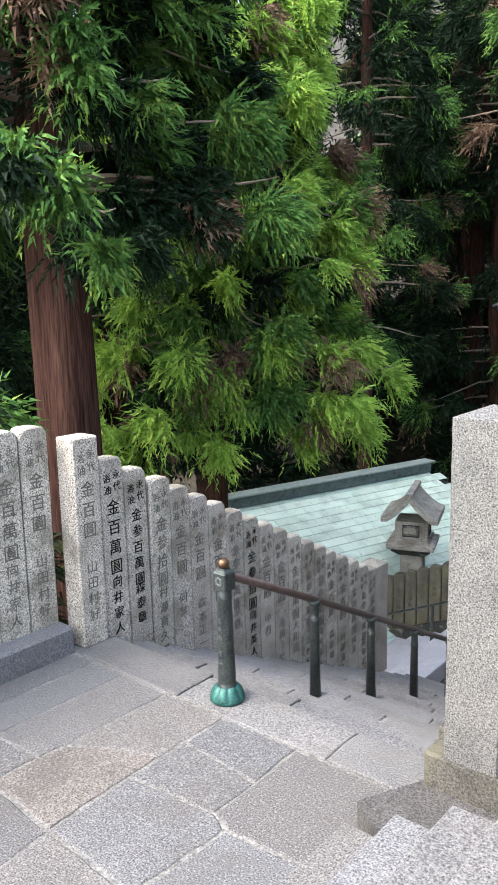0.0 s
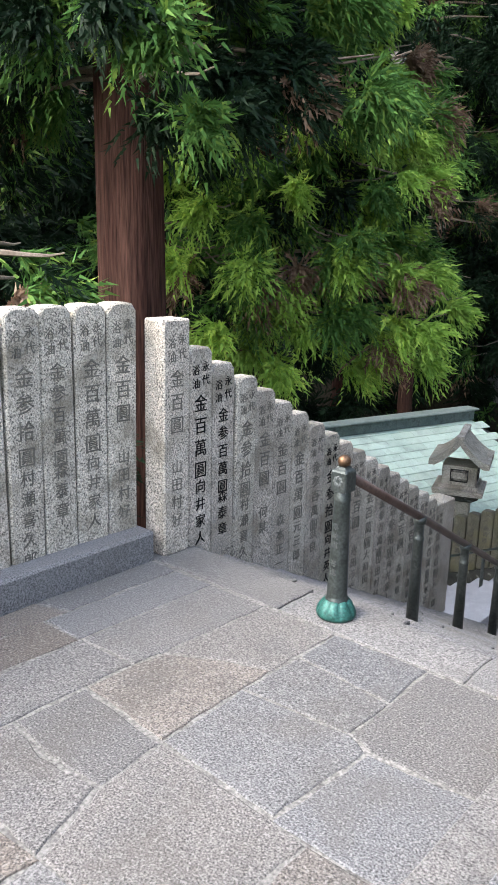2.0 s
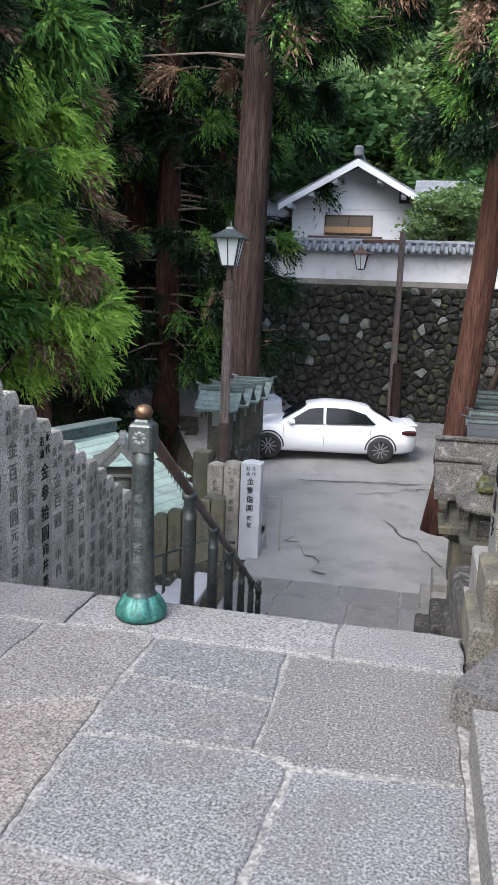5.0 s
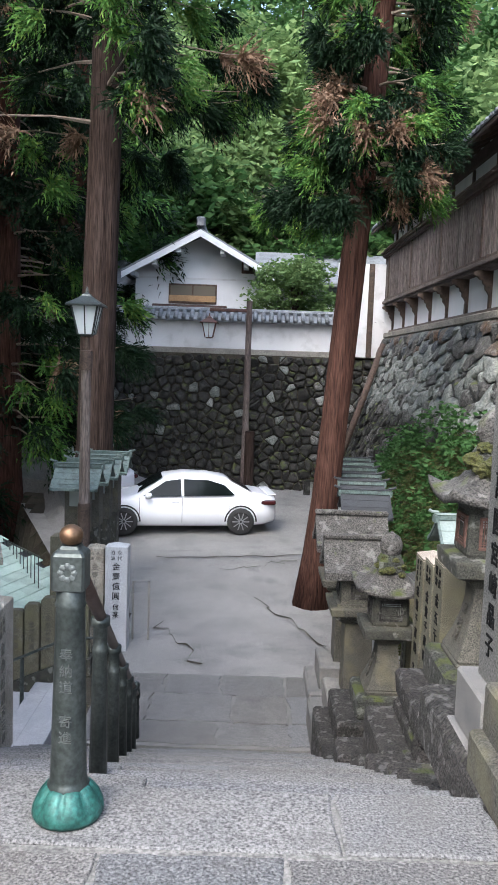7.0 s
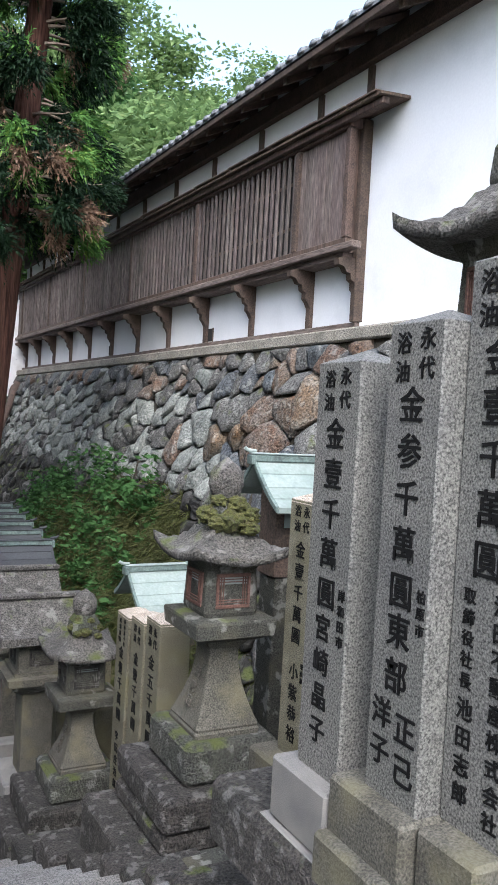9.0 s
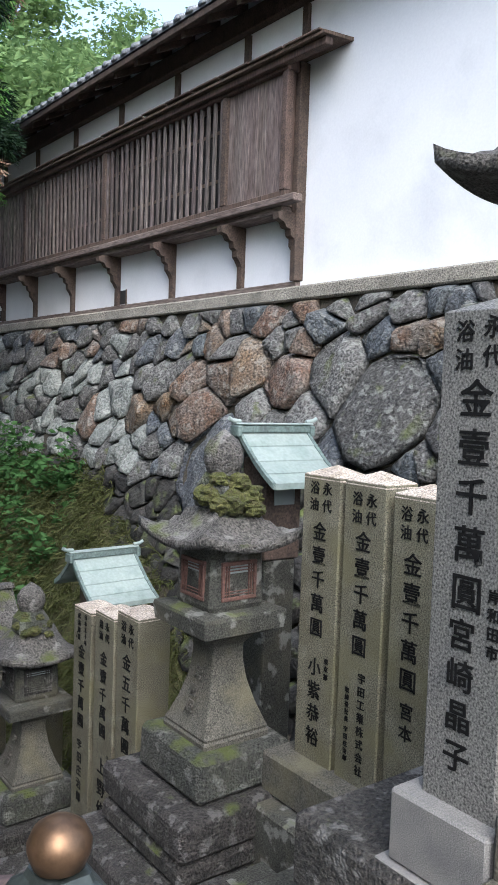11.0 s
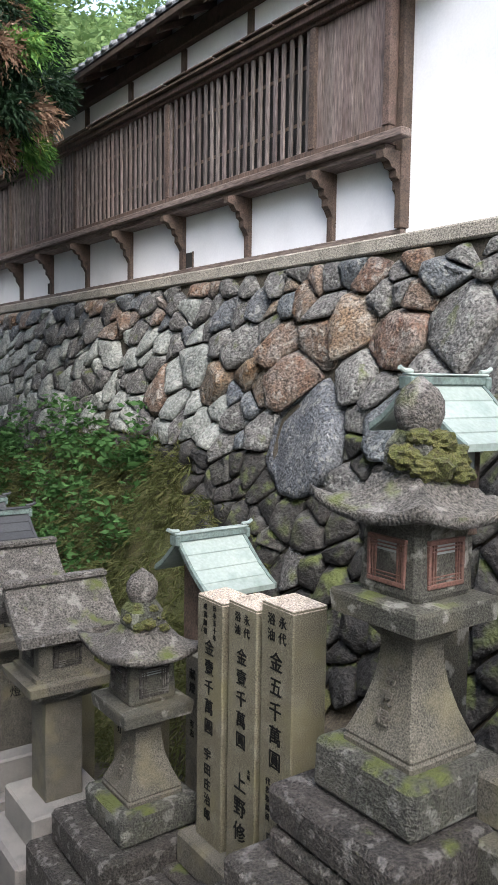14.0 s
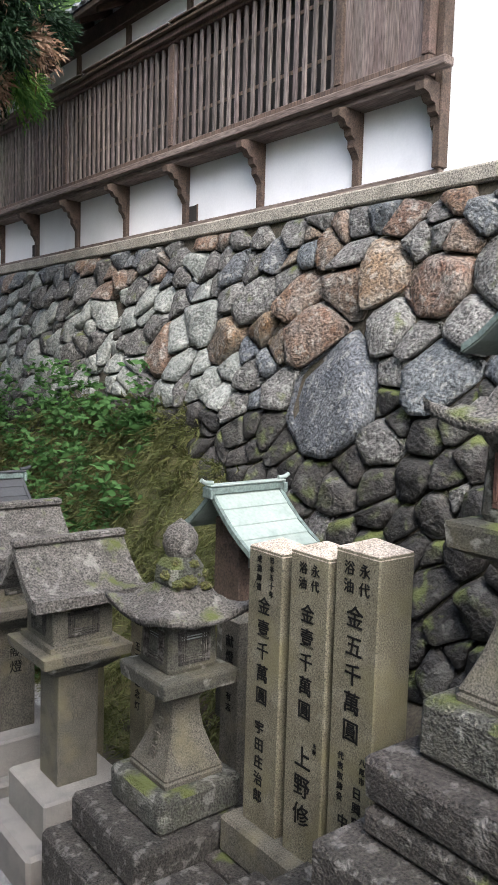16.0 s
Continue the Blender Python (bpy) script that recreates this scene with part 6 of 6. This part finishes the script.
def cedar(base, top, r0, r1, label, seed, zlo, zhi, reach, n_br, bark, mats, size=.34, dens=5, sector=None, twigs=10, per=9, dead=.06, limbs=True):
    """Cedar: tapered trunk, drooping limbs, a crown of needle sprays. sector: (centre degrees, half width) of limbs."""
    T = thing("cedar_tree", label, "tree", base)
    off = Vector(base)
    part("trunk", trunk_mesh((0, 0, 0), tuple(Vector(top) - off), r0, r1, seed), bark, T, "fluted reddish brown bark", True)
    rnd = random.Random(seed)
    groups = {m.name: (m, []) for m in mats + [LEAFDEAD, LEAFSHADE]}
    for k in range(n_br):
        t = (k + rnd.random()) / n_br
        zz = zlo + (zhi - zlo) * t
        f = (zz - off.z) / (top[2] - off.z)
        c = Vector((0, 0, 0)).lerp(Vector(top) - off, f)
        a = radians(rnd.uniform(sector[0] - sector[1], sector[0] + sector[1])) if sector else rnd.uniform(0, math.tau)
        L = reach * rnd.uniform(.6, 1.08) * (1 - .45 * t)
        d = Vector((math.cos(a), math.sin(a), 0))
        sag = rnd.uniform(.12, .34)
        pts = [c + d * (L * q) + Vector((0, 0, L * (.10 * q - sag * q * q * 1.3 + .14 * q ** 5))) for q in (0, .3, .6, .85, 1)]
        if limbs:
            part("limb", tube(pts, [r1 * .2 + .016, .026, .018, .012, .006], 5), TWIG, T)
        nn = int(dens * L / size * .55)
        heads = []
        for _ in range(max(4, nn // 7)):
            hq = rnd.uniform(.15, 1.0) ** .7
            # inner sprays mostly get near-black needles, painting the shade inside the crown
            m = LEAFDEAD if rnd.random() < dead * .8 else (LEAFSHADE if rnd.random() < 1.05 - 1.25 * hq else rnd.choice(mats))
            heads.append((hq, rnd.uniform(-1, 1), rnd.uniform(-.34, .06), m))
        for i in range(nn):
            hq, hw, hz, m = rnd.choice(heads)
            q = min(1.0, max(.1, hq + rnd.uniform(-.03, .03)))
            j = min(3, int(q * 4))
            p = pts[j].lerp(pts[j + 1], q * 4 - j)
            wv = .32 * L * (1.1 - .75 * q) * hw + rnd.uniform(-.045, .045)
            p = p + Vector((-d.y, d.x, 0)) * wv + Vector((0, 0, hz + rnd.uniform(-.05, .05)))
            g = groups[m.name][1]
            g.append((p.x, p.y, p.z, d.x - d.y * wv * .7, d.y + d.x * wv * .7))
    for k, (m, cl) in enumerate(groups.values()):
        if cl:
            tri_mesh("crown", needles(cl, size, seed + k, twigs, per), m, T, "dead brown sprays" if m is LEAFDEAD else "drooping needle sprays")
    return T


def leaves(points, size, seed, n, spread_r):
    """Broad leaves: n small flat leaves scattered round each clump point, two triangles each."""
    rng = np.random.default_rng(seed)
    C = np.asarray(points, float)[:, None, :3]
    P = C + rng.normal(0, 1, (len(points), n, 3)) * spread_r * np.array([1, 1, .5])
    a = rng.normal(0, 1, P.shape)
    a[..., 2] *= .4
    a /= np.linalg.norm(a, axis=2, keepdims=True)
    b_ = rng.normal(0, 1, P.shape)
    b_ -= a * np.sum(a * b_, axis=2, keepdims=True)
    b_ /= np.linalg.norm(b_, axis=2, keepdims=True)
    s = size * rng.uniform(.6, 1.4, P.shape[:2] + (1,))
    q0, q1, q2, q3 = P - a * s, P + b_ * s * .45, P + a * s, P - b_ * s * .45
    return np.stack([q0, q1, q2, q0, q2, q3], axis=2).reshape(-1, 3)


def broadleaf(x, y, z, h, r, label, seed, material=None, n=60, size=.16):
    T = thing("broadleaf_tree", label, "tree", (x, y, z))
    rnd = random.Random(seed)
    part("trunk", trunk_mesh((0, 0, 0), (rnd.uniform(-.5, .5), rnd.uniform(-.5, .5), h * .75), .05 * h * .4, .05, seed, 10, 8), BARKGREY, T)
    pts = []
    for k in range(n):
        a, q = rnd.uniform(0, math.tau), rnd.random() ** .5
        zz = h * rnd.uniform(.3, 1.0)
        rr = r * q * math.sqrt(max(.05, 1 - ((zz / h - .55) / .5) ** 2))
        p = (rr * math.cos(a), rr * math.sin(a), zz)
        pts.append(p)
        if k % 9 == 0 and y < 45:
            part("limb", tube([(0, 0, zz * .55), (p[0] * .6, p[1] * .6, zz * .85), p], [.05, .03, .01], 5), BARKGREY, T)
    tri_mesh("crown", leaves(pts, size, seed, 110, r * .16), material or LEAFBROAD, T, "uneven crown of small leaves")
    return T


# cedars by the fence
cedar((-6.68, 5.32, -6.6), (-6.95, 5.25, 16), .36, .23, "big cedar with red fluted bark behind the stone fence", 3, 3.5, 9.0, 2.5, 125, BARK, [LEAFCEDAR, LEAFCEDAR, LEAFSHADE], .36, 9, (-35, 150), 13, 13)
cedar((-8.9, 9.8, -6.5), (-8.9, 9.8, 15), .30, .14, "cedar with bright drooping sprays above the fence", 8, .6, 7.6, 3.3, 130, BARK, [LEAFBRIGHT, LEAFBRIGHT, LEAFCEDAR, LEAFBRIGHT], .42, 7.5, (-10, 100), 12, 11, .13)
cedar((-6.12, 19.0, -2.8), (-5.75, 19.0, 19), .40, .27, "tall straight cedar beside the roadside lamp", 11, 6.6, 16, 3.7, 80, BARKGREY, [LEAFSHADE, LEAFSHADE, LEAFCEDAR], .55, 8, None, 11, 8)
cedar((-1.3, 15.3, -2.95), (.1, 15.3, 16), .25, .15, "leaning cedar on the road edge with a swollen foot", 14, 4.4, 11, 1.6, 105, BARK, [LEAFCEDAR, LEAFSHADE, LEAFSHADE], .36, 11, None, 12, 10)
cedar((-9.4, 23.2, -4), (-9.4, 23.2, 17), .40, .2, "dark cedar in the grove below the stairs", 21, -.6, 15, 4.0, 100, BARK, [LEAFSHADE, LEAFSHADE, LEAFCEDAR], .6, 10, None, 8, 8)
cedar((-10.4, 17.2, -6.4), (-10.4, 17.2, 13), .2, .1, "slim dark cedar beyond the copper roof", 22, 1.6, 11, 2.4, 60, BARK, [LEAFSHADE, LEAFCEDAR], .5, 9, None, 9, 8)
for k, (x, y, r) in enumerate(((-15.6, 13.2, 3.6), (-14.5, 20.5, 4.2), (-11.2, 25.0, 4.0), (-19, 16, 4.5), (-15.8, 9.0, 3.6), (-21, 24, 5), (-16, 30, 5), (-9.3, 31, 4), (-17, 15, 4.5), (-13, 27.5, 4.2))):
    cedar((x, y, -6.5 if y < 22 else -3), (x + .2, y, 20), .42, .2, "dark cedar in the dense grove", 40 + k, -2.5, 17, r, 80, BARK, [LEAFSHADE, LEAFSHADE, LEAFSHADE, LEAFCEDAR], .95, 6.5, None, 9, 7, .04, limbs=False)
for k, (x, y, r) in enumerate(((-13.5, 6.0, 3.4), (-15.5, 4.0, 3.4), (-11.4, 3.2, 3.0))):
    cedar((x, y, -6.5), (x + .1, y, 8.6), .34, .08, "lower dark cedar on the slope behind the fence", 60 + k, -2.5, 8.2, r, 70, BARK, [LEAFSHADE, LEAFSHADE, LEAFSHADE, LEAFCEDAR], .8, 6.5, None, 9, 7, .04, limbs=False)

cedar((-6.3, 3.3, -4), (-6.3, 3.3, 2.3), .08, .03, "young cedar shrub behind the fence", 90, -.5, 2.1, 1.2, 30, BARK, [LEAFCEDAR, LEAFSHADE, LEAFSHADE], .40, 8)

# wooded hillside
rnd = random.Random(77)
k = 0
for yq, zq, hh, step in ((39, 3, 8, 3.0), (47, 8, 10, 3.6), (58, 14, 12, 4.6), (72, 22, 13, 6.0)):
    x = -22 + rnd.uniform(0, 2)
    while x < 34:
        broadleaf(x, yq + rnd.uniform(-2.5, 2.5), zq + rnd.uniform(-1, 1.5), hh * rnd.uniform(.8, 1.2), hh * .42, "leafy tree on the wooded hillside", 200 + k, LEAFBROAD if rnd.random() < .75 else LEAFPALM, 46, .17 + hh * .006)
        k += 1
        x += step * rnd.uniform(.8, 1.2)
for x, yq, zq, hh in ((13, 30, 3, 12), (17, 24, 5, 13), (20, 34, 7, 13), (9, 35, 3, 12), (22, 18, 7, 14), (14, 42, 6, 13)):
    broadleaf(x, yq, zq, hh, hh * .38, "leafy tree on the wooded hillside", 300 + int(x), LEAFBROAD, 60, .2)
broadleaf(-1.1, 29.0, 2.1, 3.0, 1.5, "young bright maple behind the boundary wall", 400, LEAFBROAD, 60, .09)
broadleaf(-6.5, 37, 2.5, 7.5, 4.2, "layered dark tree behind the house", 401, LEAFPALM, 80, .22)

# bank plants
rnd = random.Random(5)
pts = []
for _ in range(1700):
    x, yq = rnd.uniform(-.1, 1.9), rnd.uniform(9.6, 22)
    if x > wall_x(yq, bank_top(yq)) + .05:
        continue
    pts.append((x, yq, height(x, yq) + .05, rnd.uniform(-.8, .2), rnd.uniform(-.5, .5)))
gp = tri_mesh("bank_grass", needles(pts, .36, 9, 9, 9, .55, .007, .09), GRASS, None)
tagged(gp, "tufts of drooping olive grass on the mossy bank", "grass", kind="stuff")
fp = []
for _ in range(230):
    yq = rnd.uniform(13.0, 21)
    x = rnd.uniform(.0, 1.3)
    z0 = height(x, yq)
    h = rnd.uniform(.3, .95)
    lx, ly = rnd.uniform(-.25, .05), rnd.uniform(-.2, .1)
    for q in range(4):
        fp.append((x + lx * q / 3, yq + ly * q / 3, z0 + h * (q + 1) / 4))
wp = tri_mesh("bank_weeds", leaves(fp, .06, 12, 14, .08), FERN, None)
tagged(wp, "tall leafy green weeds growing on the bank", "weeds", kind="stuff")
sheet = []
for j, yq in enumerate(np.arange(9.2, 24, .25)):
    for i in range(9):
        wx = wall_x(yq, bank_top(yq)) + .12
        x = -.1 + (wx + .1) * i / 8
        sheet.append((x, yq, height(min(x, 2.5), yq) + .03 + .09 * noise.noise((x * 2, yq * 2, 0))))
nr = len(sheet) // 9
bk = raw("bank", sheet, [(j * 9 + i, j * 9 + i + 1, (j + 1) * 9 + i + 1, (j + 1) * 9 + i) for j in range(nr - 1) for i in range(8)], BANK)
bk.data.shade_smooth()
tagged(bk, "mossy earth bank below the boulder wall", "bank", kind="structure")

# paving pieces last
for bm, m, owner, nm in PAVED:
    part(nm, bm, m, owner)
